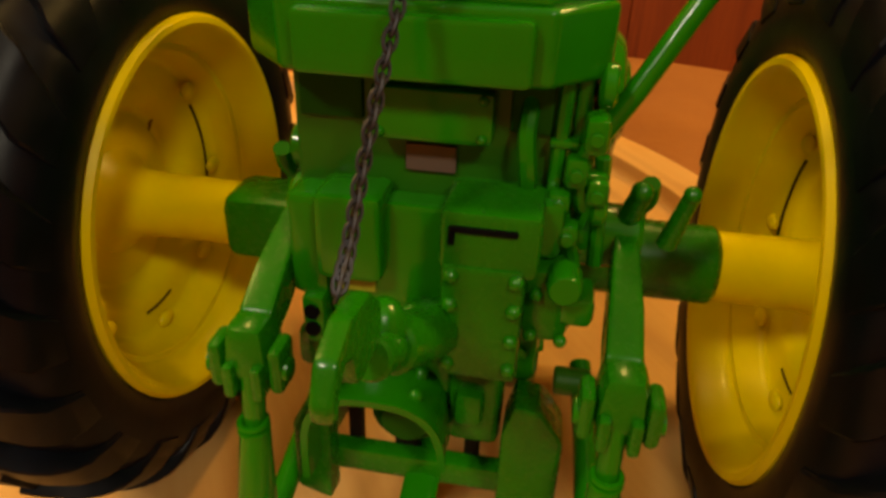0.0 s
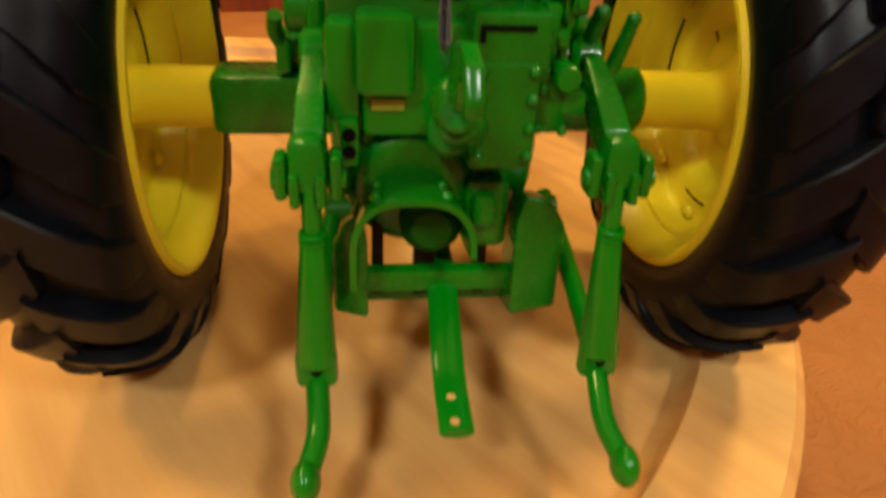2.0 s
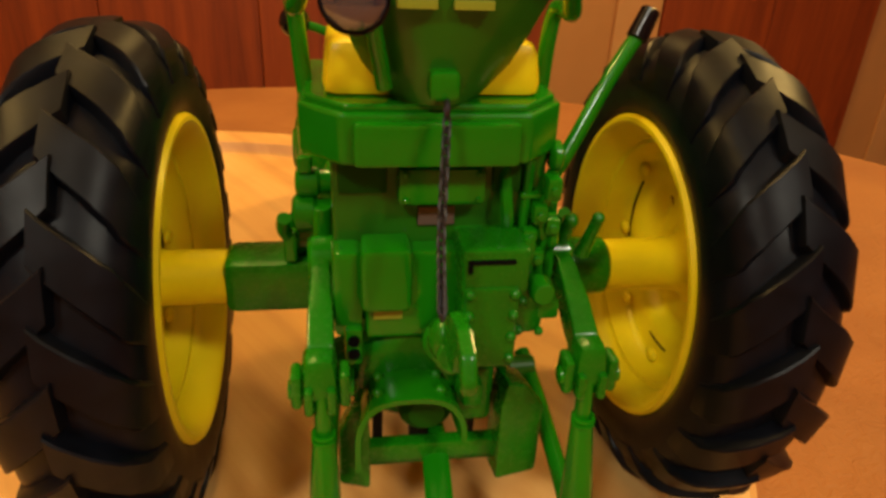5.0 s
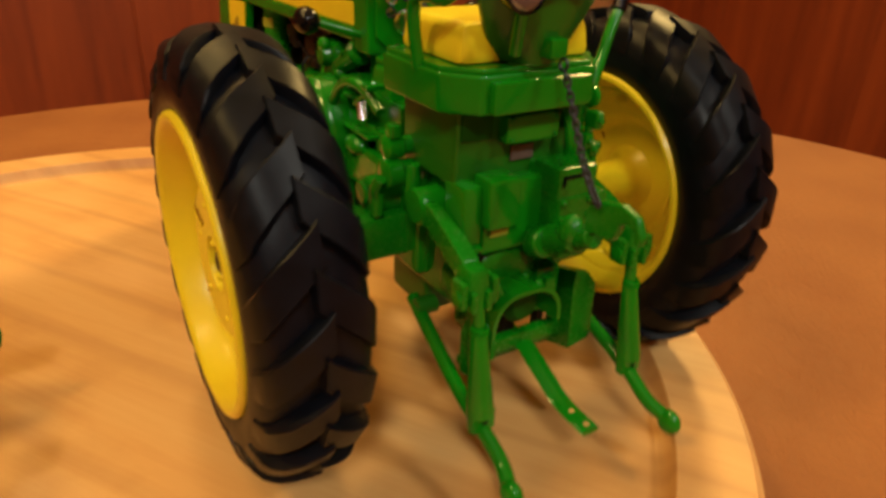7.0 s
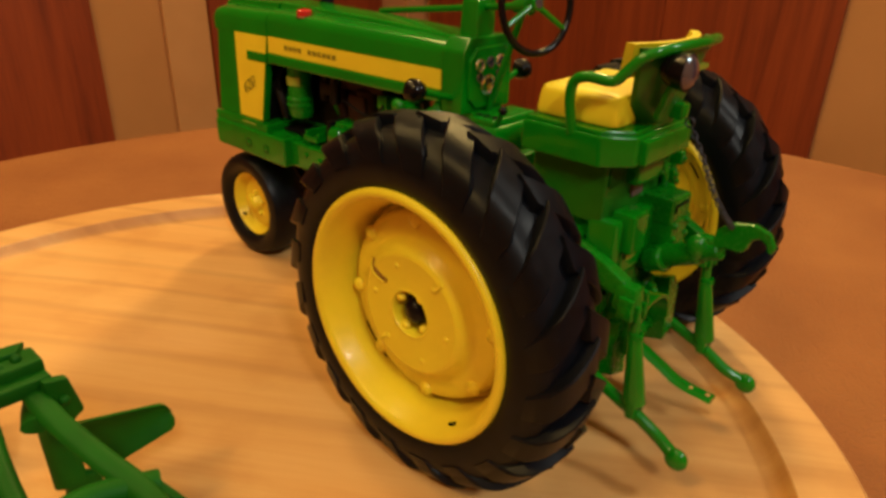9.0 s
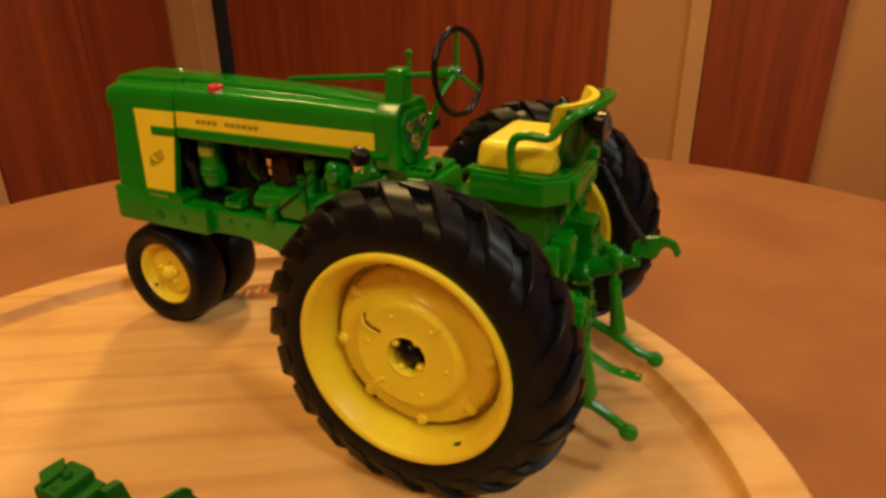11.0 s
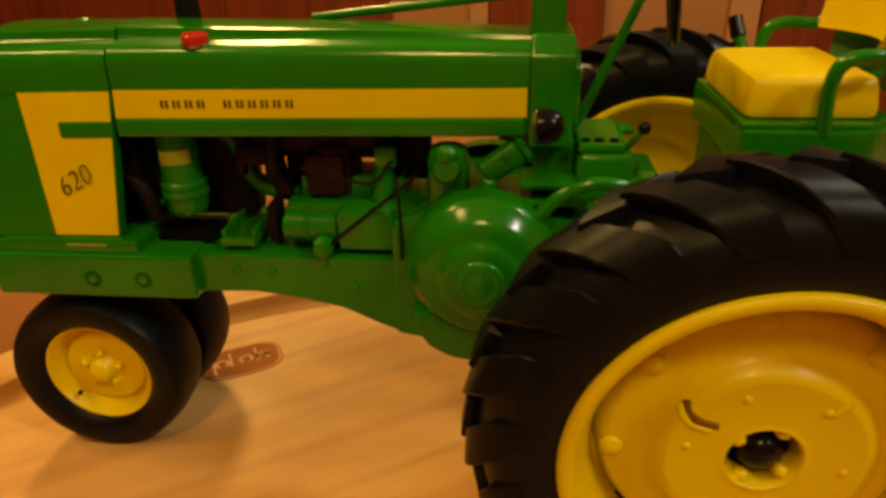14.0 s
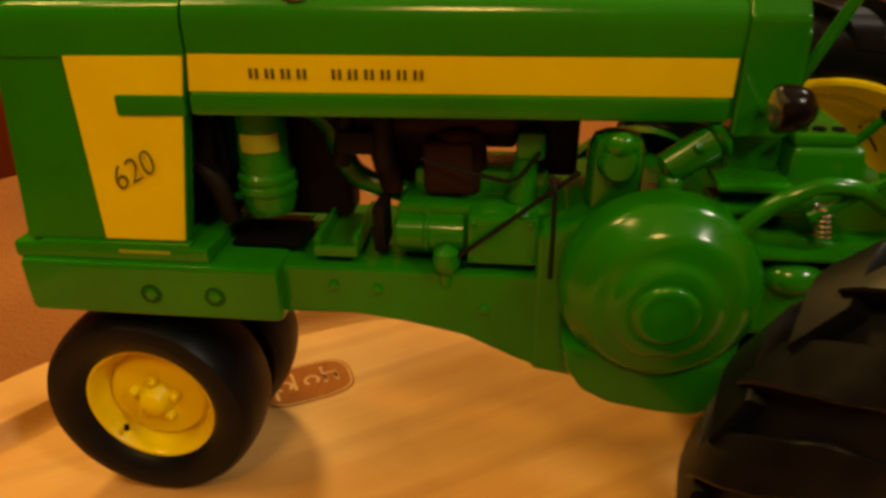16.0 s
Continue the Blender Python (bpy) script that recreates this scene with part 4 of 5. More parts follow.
# backrest: curved yellow pad in a green shell, on bent armrest tubes
def arc_panel(y0, bow, w0, w1, z0, z1, thick, steps=10, lean=0.25):
    own = bmesh.new()
    rows = []
    for j in range(5):
        v = j / 4
        w = w0 + (w1 - w0) * v**0.7
        row = []
        for i in range(steps + 1):
            u = 2 * i / steps - 1
            y = y0 + bow * u * u - lean * (z1 - z0) * v
            row.append((SX + w * u, y, z0 + (z1 - z0) * v))
        rows.append(row)
    for off in (0, thick):
        vs = [[own.verts.new((x, y + off, z)) for x, y, z in row] for row in rows]
        for p, q in zip(vs, vs[1:]):
            for i in range(steps):
                own.faces.new((p[i], p[i + 1], q[i + 1], q[i]))
        if off == 0:
            first = vs
    ring = lambda vs: vs[0] + [r[-1] for r in vs[1:]] + vs[-1][-2::-1] + [r[0] for r in vs[-2:0:-1]]
    a, b2 = ring(first), ring(vs)
    n = len(a)
    for i in range(n):
        own.faces.new((a[i], a[(i + 1) % n], b2[(i + 1) % n], b2[i]))
    return own


back = part("backrest_shell", arc_panel(-0.0310, 0.0060, 0.0065, 0.0165, 0.0872, 0.1062, 0.0012), DARKGREEN, tractor)
part("backrest_pad", arc_panel(-0.0306, 0.0056, 0.0130, 0.0158, 0.0988, 0.1068, 0.0022, lean=0.26), YELLOW, back, "yellow curved backrest pad")
for x in (-0.0064, 0.0006):
    part("printed_bar", box(SX + x, SX + x + 0.0050, -0.0354, -0.0338, 0.1002, 0.1013, 0.0001), GOLDPRINT, back)
pts = [(-0.0185, -0.0150, 0.0850), (-0.0192, -0.0140, 0.0930), (-0.0195, -0.0150, 0.0975), (-0.0195, -0.0185, 0.0990), (-0.0190, -0.0245, 0.0988), (-0.0180, -0.0270, 0.1010), (-0.0165, -0.0300, 0.1044),
       (-0.0120, -0.0338, 0.1062), (0.0, -0.0360, 0.1068)]
pts = [Vector((SX + x, y, z)) for x, y, z in pts]
full = pts + [Vector((2 * SX - p.x, p.y, p.z)) for p in pts[-2::-1]]
part("armrest_frame", tube(full, 0.0013, 12, None, 5), GREEN, tractor, "bent green armrest tube round the seat")
c = Vector((SX - 0.0115, -0.0368, 0.1015))
lamp = part("rear_lamp", lathe([(-0.0048, 0.0004), (-0.0045, 0.0018), (-0.0030, 0.0032), (-0.0005, 0.0040), (0.0016, 0.0042), (0.0018, 0.0039)], 24, "Y", c, sign=-1), BLACK, tractor, "round black rear work lamp")
part("lens", lathe([(0.0016, 0.0038), (0.0024, 0.0031), (0.0029, 0.0016), (0.0030, 0.0003)], 24, "Y", c, sign=-1), LENS, lamp)
part("lamp_stem", rod(c + Vector((0.002, 0.002, -0.002)), c + Vector((0.004, 0.006, -0.012)), 0.0012, seg=10), GREEN, lamp)
part("latch", box(SX - 0.0020, SX + 0.0022, -0.0345, -0.0300, 0.0885, 0.0925, 0.0009), GREEN, tractor)

# ---- rear hitch ----
bm = box(-0.0132, -0.0052, -0.0312, -0.0240, 0.0545, 0.0655, 0.0012)
rockshaft = part("rockshaft_case", bm, GREEN, tractor)
part("side_cover", box(-0.0175, -0.0125, -0.0285, -0.0200, 0.0500, 0.0640, 0.0014), GREEN, rockshaft)
part("rear_cover", box(-0.0125, 0.0035, -0.0285, -0.0240, 0.0480, 0.0640, 0.0010), GREEN, rockshaft)
part("top_cover", box(0.0015, 0.0145, -0.0290, -0.0180, 0.0590, 0.0660, 0.0012), GREEN, rockshaft)
part("print_mark", box(-0.0111, -0.0066, -0.0290, -0.0283, 0.0522, 0.0537, 0), GOLDPRINT, tractor)
bm = box(0.0019, 0.0110, -0.0345, -0.0245, 0.0455, 0.0605, 0.0009)
box(0.0016, 0.0122, -0.0340, -0.0250, 0.0590, 0.0666, 0.0010, bm)
pump = part("hydraulic_pump", bm, CASTGREEN, tractor)
part("cap_slot", box(0.0026, 0.0098, -0.0344, -0.0330, 0.0643, 0.0650, 0.0002), NEARBLACK, pump)
part("cap_slot", box(0.0026, 0.0033, -0.0344, -0.0330, 0.0628, 0.0643, 0.0002), NEARBLACK, pump)
for z in (0.0475, 0.0515, 0.0555, 0.0592):
    for x in (0.0031, 0.0100):
        part("bolt", ball((x, -0.0345, z), 0.0009, None, 8), GREEN, pump)
bm = box(0.0105, 0.0165, -0.0310, -0.0220, 0.0490, 0.0590, 0.0020)
valve = part("valve_block", bm, CASTGREEN, tractor)
part("valve_cap", rod((0.0150, -0.0290, 0.0575), (0.0152, -0.0328, 0.0578), 0.0022, 0.0019, 12), GREEN, valve)
part("valve_cap", box(0.0150, 0.0188, -0.0310, -0.0250, 0.0520, 0.0556, 0.0009), GREEN, valve)
for x, z in ((0.0120, 0.0505), (0.0155, 0.0502), (0.0122, 0.0560)):
    part("bolt", ball((x, -0.0312, z), 0.0008, None, 8), GREEN, valve)
# top link bracket reaching back with its hook
bm = rod((0.0030, -0.0260, 0.0475), (-0.0012, -0.0440, 0.0560), 0.0036, 0.0028, 18)
rod((-0.0012, -0.0440, 0.0560), (-0.0018, -0.0490, 0.0585), 0.0020, 0.0022, 14, bm)
rod((0.0000, -0.0300, 0.0490), (-0.0008, -0.0350, 0.0512), 0.0034, 0.0032, 18, bm)
ball((-0.0020, -0.0430, 0.0575), 0.0026, bm, 16, (0.95, 1.1, 1.3))
link = part("top_link", bm, CASTGREEN, tractor)
outline = [(-0.0470, 0.0622), (-0.0500, 0.0650), (-0.0555, 0.0662), (-0.0594, 0.0650), (-0.0612, 0.0620), (-0.0607, 0.0600), (-0.0595, 0.0603), (-0.0589, 0.0622), (-0.0573, 0.0631), (-0.0557, 0.0622),
           (-0.0552, 0.0604), (-0.0545, 0.0588), (-0.0530, 0.0582), (-0.0500, 0.0584), (-0.0470, 0.0572)]
part("hook", slab([(y, z + 0.0015) for y, z in outline], -0.0030, -0.0010, 0.0006), CASTGREEN, link)
# rockshaft arms, lift rods, draft links
for s in (-1, 1):
    before = set(tractor.children_recursive)
    bx = s * 0.0208
    outline = [(-0.0130, 0.0588), (-0.0210, 0.0578), (-0.0290, 0.0548), (-0.0350, 0.0516), (-0.0350, 0.0466), (-0.0290, 0.0486), (-0.0200, 0.0520), (-0.0130, 0.0532)]
    bm = slab(outline, s * 0.0209 - 0.0021, s * 0.0209 + 0.0021, 0.0007)
    for v in bm.verts:
        k = 1.0 - 0.42 * min(max((v.co.y + 0.0300) / 0.0150, 0.0), 1.0)
        v.co.x = s * 0.0209 + (v.co.x - s * 0.0209) * k
    arm = part("lift_arm", bm, CASTGREEN, tractor)
    part("arm_pivot", rod((s * 0.0140, -0.0150, 0.0560), (s * 0.0230, -0.0150, 0.0560), 0.0042, seg=18), GREEN, arm)
    part("knuckle", box(s * 0.0211 - 0.0030, s * 0.0211 + 0.0030, -0.0392, -0.0318, 0.0440, 0.0515, 0.0016, taper=0.8), CASTGREEN, arm)
    for x in (s * 0.0174, s * 0.0246):
        part("clevis_plate", box(x - 0.0009, x + 0.0009, -0.0390, -0.0345, 0.0430, 0.0492, 0.0008), CASTGREEN, arm)
    for x in (s * 0.0211 - 0.0017, s * 0.0211 + 0.0017):
        part("fork_tip", box(x - 0.0007, x + 0.0007, -0.0399, -0.0360, 0.0424, 0.0470, 0.0005), CASTGREEN, arm)
    for x in (s * 0.0166, s * 0.0253):
        part("pin_head", lathe([(-0.0006, 0.0004), (-0.0005, 0.0015), (0.0005, 0.0015), (0.0006, 0.0004)], 14, "X", (x, -0.0372, 0.0458)), GREEN, arm)
    bm = rod((bx, -0.0375, 0.0460), (bx, -0.0388, 0.0330), 0.0014, 0.0014, 12)
    rod((bx, -0.0384, 0.0375), (s * 0.0211, -0.0415, 0.0180), 0.0018, 0.0030, 16, bm)
    box(s * 0.0211 - 0.0030, s * 0.0211 + 0.0030, -0.0432, -0.0402, 0.0145, 0.0205, 0.0010, bm)
    for z in (0.0380, 0.0370):
        torus((bx, -0.0388, z), (0, -0.1, 1), 0.0016, 0.0004, bm, 18, 6)
    lift = part("lift_rod", bm, GREEN, tractor)
    part("pin_hole", ball((s * 0.0211, -0.0431, 0.0180), 0.0011, None, 10, (0.8, 0.5, 1.2)), NEARBLACK, lift)
    bm = tube([(s * 0.0190, -0.0080, 0.0290), (s * 0.0202, -0.0200, 0.0245), (s * 0.0211, -0.0330, 0.0190), (s * 0.0211, -0.0420, 0.0155), (s * 0.0208, -0.0490, 0.0118), (s * 0.0220, -0.0540, 0.0098)], 0.0017, 10, None, 4)
    draft = part("draft_link", bm, GREEN, tractor)
    part("ball_end", ball((s * 0.0223, -0.0553, 0.0090), 0.0028, None, 18, (0.75, 1.1, 1.1)), GREEN, draft)
    part("link_pin", rod((s * 0.0205, -0.0120, 0.0285), (s * 0.0150, -0.0120, 0.0285), 0.0022, seg=12), DARKGREEN, draft)
    for ob in set(tractor.children_recursive) - before:
        if ob.parent == tractor:
            ob.location.x = 0.0015
# PTO shield and output, side plates, drawbar
own = bmesh.new()
rows = []
PXC = -0.0054
for y, k in ((-0.0200, 0.84), (-0.0270, 0.92), (-0.0330, 0.98), (-0.0358, 1.03), (-0.0368, 1.03)):
    row = []
    for r in (0.0089, 0.0080):
        pts = [(-r * k, 0.0275), (-r * k, 0.0325)] + [(-r * k * math.copysign(abs(math.cos(a)) ** 0.7, math.cos(a)), 0.0325 + (r + 0.0004) * k * math.sin(a) ** 0.8) for a in (math.pi * i / 16 for i in range(1, 16))] + [(r * k, 0.0325)]
        row.append([own.verts.new((PXC + x, y, z)) for x, z in pts])
    rows.append(row)
n = len(rows[0][0])
for p, q in zip(rows, rows[1:]):
    for c in (0, 1):
        for i in range(n - 1):
            own.faces.new((p[c][i], p[c][i + 1], q[c][i + 1], q[c][i]))
for row in (rows[0], rows[-1]):
    for i in range(n - 1):
        own.faces.new((row[0][i], row[0][i + 1], row[1][i + 1], row[1][i]))
for e in (0, -1):
    for p, q in zip(rows, rows[1:]):
        own.faces.new((p[0][e], q[0][e], q[1][e], p[1][e]))
shield = part("pto_shield", own, GREEN, tractor)
for y, k, r in ((-0.0222, 0.93, 0.0008), (-0.0262, 0.96, 0.0006)):
    arch = [(PXC - 0.0089 * k, y, 0.0300)] + [(PXC - 0.0089 * k * math.copysign(abs(math.cos(a)) ** 0.7, math.cos(a)), y, 0.0325 + 0.0093 * k * math.sin(a) ** 0.8) for a in (math.pi * i / 12 for i in range(1, 12))] + [(PXC + 0.0089 * k, y, 0.0320)]
    part("collar", tube(arch, r, 8, None, 2), GREEN, shield)
# Boss coloured darker in place of the shade inside the shield.
boss = part("pto_boss", rod((PXC + 0.0030, -0.0318, 0.0347), (PXC + 0.0030, -0.0190, 0.0350), 0.0046, 0.0052, 26, bevel=0.35), PLOUGH_SHADE_GREEN, tractor)
for x, w in ((-0.0104, 0.0018), (-0.0030, 0.0034), (0.0060, 0.0020)):
    part("hanger", box(x - w / 2, x + w / 2, -0.0275, -0.0250, 0.0205, 0.0345, 0.0004), BLOCK, boss)
bm = lathe([(0.0190, 0.0110), (0.0240, 0.0104), (0.0262, 0.0092), (0.0275, 0.0076), (0.0278, 0.0030)], 30, "Y", (PXC + 0.0004, 0, 0.0395), sign=-1, cap=True)
housing = part("pto_housing", bm, CASTGREEN, tractor)
for x0, x1, y0, z0, z1 in ((0.0080, 0.0150, -0.0290, 0.0300, 0.0415), (0.0090, 0.0128, -0.0312, 0.0345, 0.0400), (-0.0125, -0.0085, -0.0275, 0.0380, 0.0440)):
    part("housing_block", box(PXC + x0, PXC + x1, y0, -0.0200, z0, z1, 0.0013), CASTGREEN, housing)
for x, y, z in ((-0.0052, -0.0335, 0.0411), (0.0048, -0.0335, 0.0411), (-0.0050, -0.0290, 0.0408), (0.0046, -0.0290, 0.0408)):
    part("bolt", ball((PXC + x, y, z), 0.0010, None, 8), GREEN, housing)
# Solid black box painted as the shade inside the shield's opening.
part("pto_recess", box(PXC - 0.0074, PXC + 0.0074, -0.0262, -0.0190, 0.0345, 0.0400, 0.0006), NEARBLACK, tractor)
for s in (-1, 1):
    inner, outer, high = (0.0100, 0.0176, 0.0405) if s > 0 else (-0.0120, -0.0172, 0.0372)
    left, right = inner + 0.15 * (outer - inner), inner + 0.62 * (outer - inner)
    own = bmesh.new()
    rings = [[own.verts.new((x, y - d, z + d * 0.3)) for x, y, z in ((inner, -0.0340, 0.0205), (outer, -0.0330, 0.0212), (outer, -0.0330, high - 0.0045), (right, -0.0325, high - 0.0005), (left, -0.0325, high), (inner, -0.0335, high - 0.0040))] for d in (0.0, -0.0090 if s > 0 else -0.0045)]
    for i in range(6):
        own.faces.new((rings[0][i], rings[0][(i + 1) % 6], rings[1][(i + 1) % 6], rings[1][i]))
    own.faces.new(rings[0])
    own.faces.new(rings[1][::-1])
    bmesh.ops.recalc_face_normals(own, faces=own.faces)
    rounded(own, list(own.faces), 0.0007)
    part("side_plate", own, CASTGREEN, tractor)
bm = box(-0.0150, 0.0130, -0.0300, -0.0270, 0.0225, 0.0265, 0.0008)
box(-0.0150, 0.0130, -0.0270, -0.0240, 0.0190, 0.0215, 0.0006, bm)
part("drawbar_support", bm, CASTGREEN, tractor)
bm = tube([(0.0, 0.0050, 0.0240), (0.0, -0.0150, 0.0235), (-0.0002, -0.0280, 0.0238), (-0.0004, -0.0380, 0.0200), (-0.0004, -0.0450, 0.0168), (-0.0004, -0.0545, 0.0160)], 0.0024, 8, None, 4, 0.35)
draw = part("drawbar", bm, GREEN, tractor)
for y in (-0.0484, -0.0532):
    part("pin_hole", lathe([(0, 0.0007), (0.0002, 0.0006), (0.0002, 0.0002)], 12, "Z", (-0.0006, y, 0.0170)), MAPLE, draw)
part("drawbar_frame", box(-0.0140, 0.0120, -0.0080, 0.0100, 0.0240, 0.0340, 0.0015), DARKGREEN, tractor)
# remote couplers, linkage and levers
bm = box(-0.0158, -0.0128, -0.0300, -0.0250, 0.0440, 0.0510, 0.0008)
block = part("coupler_block", bm, GREEN, tractor)
for z in (0.0465, 0.0490):
    part("port", lathe([(0, 0.0010), (0.0004, 0.0010), (0.0004, 0.0002)], 12, "Y", (-0.0143, -0.0300, z), sign=-1), NEARBLACK, block)
bm = rod((-0.0160, 0.0020, 0.0535), (-0.0250, 0.0020, 0.0535), 0.0050, 0.0046, 24)
rod((-0.0250, 0.0020, 0.0545), (-0.0262, 0.0020, 0.0545), 0.0030, 0.0028, 14, bm)
part("brake_drum", bm, GREEN, tractor)
bm = rod((-0.0190, -0.0100, 0.0560), (-0.0190, -0.0100, 0.0640), 0.0020, 0.0016, 12)
part("brake_rod", bm, GREEN, tractor)
for x, y, z, r in ((-0.0238, -0.0050, 0.0668, 0.0028), (-0.0246, -0.0060, 0.0612, 0.0033)):
    bm = lathe([(0.0, 0.0004), (0.0002, r - 0.0007), (0.0008, r), (0.0040, r), (0.0046, r - 0.0006), (0.0078, r - 0.0008)], 22, "X", (x, y, z))
    part("brake_cylinder", bm, GREEN, tractor)
part("cylinder_bolt", box(-0.0232, -0.0205, -0.0078, -0.0050, 0.0692, 0.0722, 0.0006), GREEN, tractor)
for s in (-1, 1):
    x = s * 0.0252
    bm = box(x - 0.0012, x + 0.0012, -0.0060, -0.0030, 0.0510, 0.0570, 0.0006)
    tube([(x, -0.0045, 0.0555), (x + s * 0.0010, -0.0060, 0.0580), (x + s * 0.0006, -0.0080, 0.0610)], 0.0013, 10, bm)
    part("axle_bracket", bm, GREEN, tractor)
bm = rod((0.0215, -0.0140, 0.0540), (0.0233, -0.0182, 0.0638), 0.0017, 0.0013, 14)
rod((0.0285, -0.0120, 0.0540), (0.0300, -0.0140, 0.0622), 0.0014, 0.0011, 12, bm)
ball((0.0233, -0.0183, 0.0640), 0.0014, bm, 12)
ball((0.0300, -0.0141, 0.0624), 0.0012, bm, 12)
part("sway_fork", bm, CASTGREEN, tractor)
bm = tube([(0.0172, -0.0205, 0.0712), (0.0205, -0.0192, 0.0762), (0.0262, -0.0162, 0.0858), (0.0300, -0.0142, 0.0915), (0.0322, -0.0132, 0.0942)], 0.0013, 10)
lever = part("hydraulic_lever", bm, GREEN, tractor, "long green hydraulic lever with a black grip")
part("grip", rod((0.0318, -0.0134, 0.0936), (0.0340, -0.0124, 0.0982), 0.0018, 0.0016, 14), BLACK, lever)
linkage = part("control_plate", box(0.0140, 0.0160, -0.0240, -0.0180, 0.0620, 0.0790, 0.0007), CASTGREEN, tractor)
part("control_rod", rod((0.0126, -0.0252, 0.0590), (0.0132, -0.0246, 0.0795), 0.0008, seg=8), GREEN, linkage)
part("control_rod", rod((0.0186, -0.0230, 0.0560), (0.0178, -0.0236, 0.0700), 0.0009, seg=8), GREEN, linkage)
for x, y, z, r in ((0.0172, -0.0238, 0.0778, 0.0024), (0.0180, -0.0242, 0.0640, 0.0021), (0.0150, -0.0256, 0.0590, 0.0016)):
    part("roller", lathe([(-0.0010, 0.0004), (-0.0009, r - 0.0005), (-0.0005, r), (0.0005, r), (0.0009, r - 0.0005), (0.0010, 0.0004)], 18, "X", (x, y, z)), GREEN, linkage)
for x0, x1, y, z0, z1 in ((0.0122, 0.0146, -0.0262, 0.0600, 0.0612), (0.0118, 0.0150, -0.0258, 0.0712, 0.0722), (0.0150, 0.0184, -0.0256, 0.0676, 0.0686)):
    part("clevis", box(x0, x1, y, y + 0.0030, z0, z1, 0.0004), GREEN, linkage)
# Dark plate painted as the shaded gap between the links.
part("linkage_gap", box(0.0148, 0.0168, -0.0205, -0.0182, 0.0628, 0.0770, 0.0003), BLOCK, linkage)
for k, (x, y, z, r) in enumerate(((0.0150, -0.0255, 0.0690, 0.0018), (0.0175, -0.0250, 0.0665, 0.0016), (0.0135, -0.0265, 0.0655, 0.0014), (0.0165, -0.0262, 0.0735, 0.0020), (0.0148, -0.0270, 0.0620, 0.0015))):
    bm = box(x - 0.0013, x + 0.0013, y - r, y + r, z - r, z + r, 0.0008)
    rod((x, y - 0.0012, z), (x, y - r - 0.0006, z), 0.0008, seg=8, bm=bm)
    part("linkage_joint", rod((x, y, z), (x + 0.0012 * (-1) ** k, y + 0.001, z - 0.0050), 0.0010, seg=8, bm=bm), GREEN, linkage)

# chain from the seat latch to the top link
chain = part("chain_ring", torus((SX + 0.0002, -0.0356, 0.0879), (1, 0, 0), 0.0011, 0.0003, None, 14, 6), STEEL, tractor, "fine dark steel chain hanging behind the seat")
pts = smooth_path([(SX + 0.0002, -0.0362, 0.0868), (SX - 0.0006, -0.0408, 0.0800), (SX - 0.0012, -0.0446, 0.0737), (SX - 0.0014, -0.0480, 0.0690), (SX - 0.0016, -0.0506, 0.0664)], 6)
for i, (p, q) in enumerate(zip(pts, pts[1:])):
    d = (q - p).normalized()
    own = torus((0, 0, 0), (0, 0, 1), 0.00068, 0.00021, None, 12, 6)
    own.transform(Matrix.Diagonal((1.55, 0.9, 1, 1)))
    rot = Vector((1, 0, 0)).rotation_difference(d).to_matrix().to_4x4() @ pose(0, 0, 0, 90 * (i % 2) + 20, 0, 0)
    own.transform(Matrix.Translation((p + q) / 2) @ rot)
    part("chain_link", own, STEEL, chain)

# the castings behind the front axle stand a little higher on their mounts
STAY = ("rear_wheel", "front_wheel", "axle_housing", "front_pedestal", "front_bolster", "frame_rail")
for ob in tractor.children:
    if not ob.name.startswith(STAY):
        ys = [v.co.y for v in ob.data.vertices]
        ob.location.z = float(np.interp((min(ys) + max(ys)) / 2, [-0.05, -0.02, 0.03, 0.10, 0.15], [0.0032, 0.0025, 0.0016, 0.0010, 0.0006]))

# ---- print on the hood ----
def letters(name, text, size, m, mat, parent, slant=0.0):
    curve = bpy.data.curves.new(name, "FONT")
    curve.body, curve.size, curve.extrude, curve.shear, curve.offset = text, size, 0.00006, slant, -0.00011
    curve.align_x, curve.align_y = "CENTER", "CENTER"
    curve.materials.append(mat)
    tmp = new(name, curve)
    me = bpy.data.meshes.new_from_object(tmp.evaluated_get(bpy.context.evaluated_depsgraph_get()))
    bpy.data.objects.remove(tmp)
    ob = new(name, me)
    ob.matrix_basis = m
    ob.parent = parent
    return ob


sides = [o for o in tractor.children if o.name.startswith("hood_side")]
shrouds = [o for o in tractor.children if o.name.startswith("nose_shroud")]
for s, side, shroud in ((-1, sides[0], shrouds[0]), (1, sides[1], shrouds[1])):
    # two blocks of plain bars stand for the printed name
    y0, dirn = (0.1125, -1) if s < 0 else (0.0860, 1)
    for k in range(10):
        y = y0 + dirn * (0.00258 * k + (0.0030 if k > 3 else 0.0))
        for c in (y, y + dirn * 0.0010):
            a, b2 = sorted((c, c + dirn * 0.00048))
            w = W0 + (W1 - W0) * ((a + b2) / 2 - 0.0372) / 0.0852
            part("printed_bar", box(min(s * w, s * (w + 0.0002)), max(s * w, s * (w + 0.0002)), a, b2, 0.0887, 0.0903, 0), INK, side)
    rz = -90 if s < 0 else 90
    m = pose(s * 0.01545, 0.1345, 0.0735, 90, 0, rz) @ pose(0, 0, 0, -2.2, 0, 28)
    letters("model_number", "620", 0.0060, m, INK, shroud, 0.25)

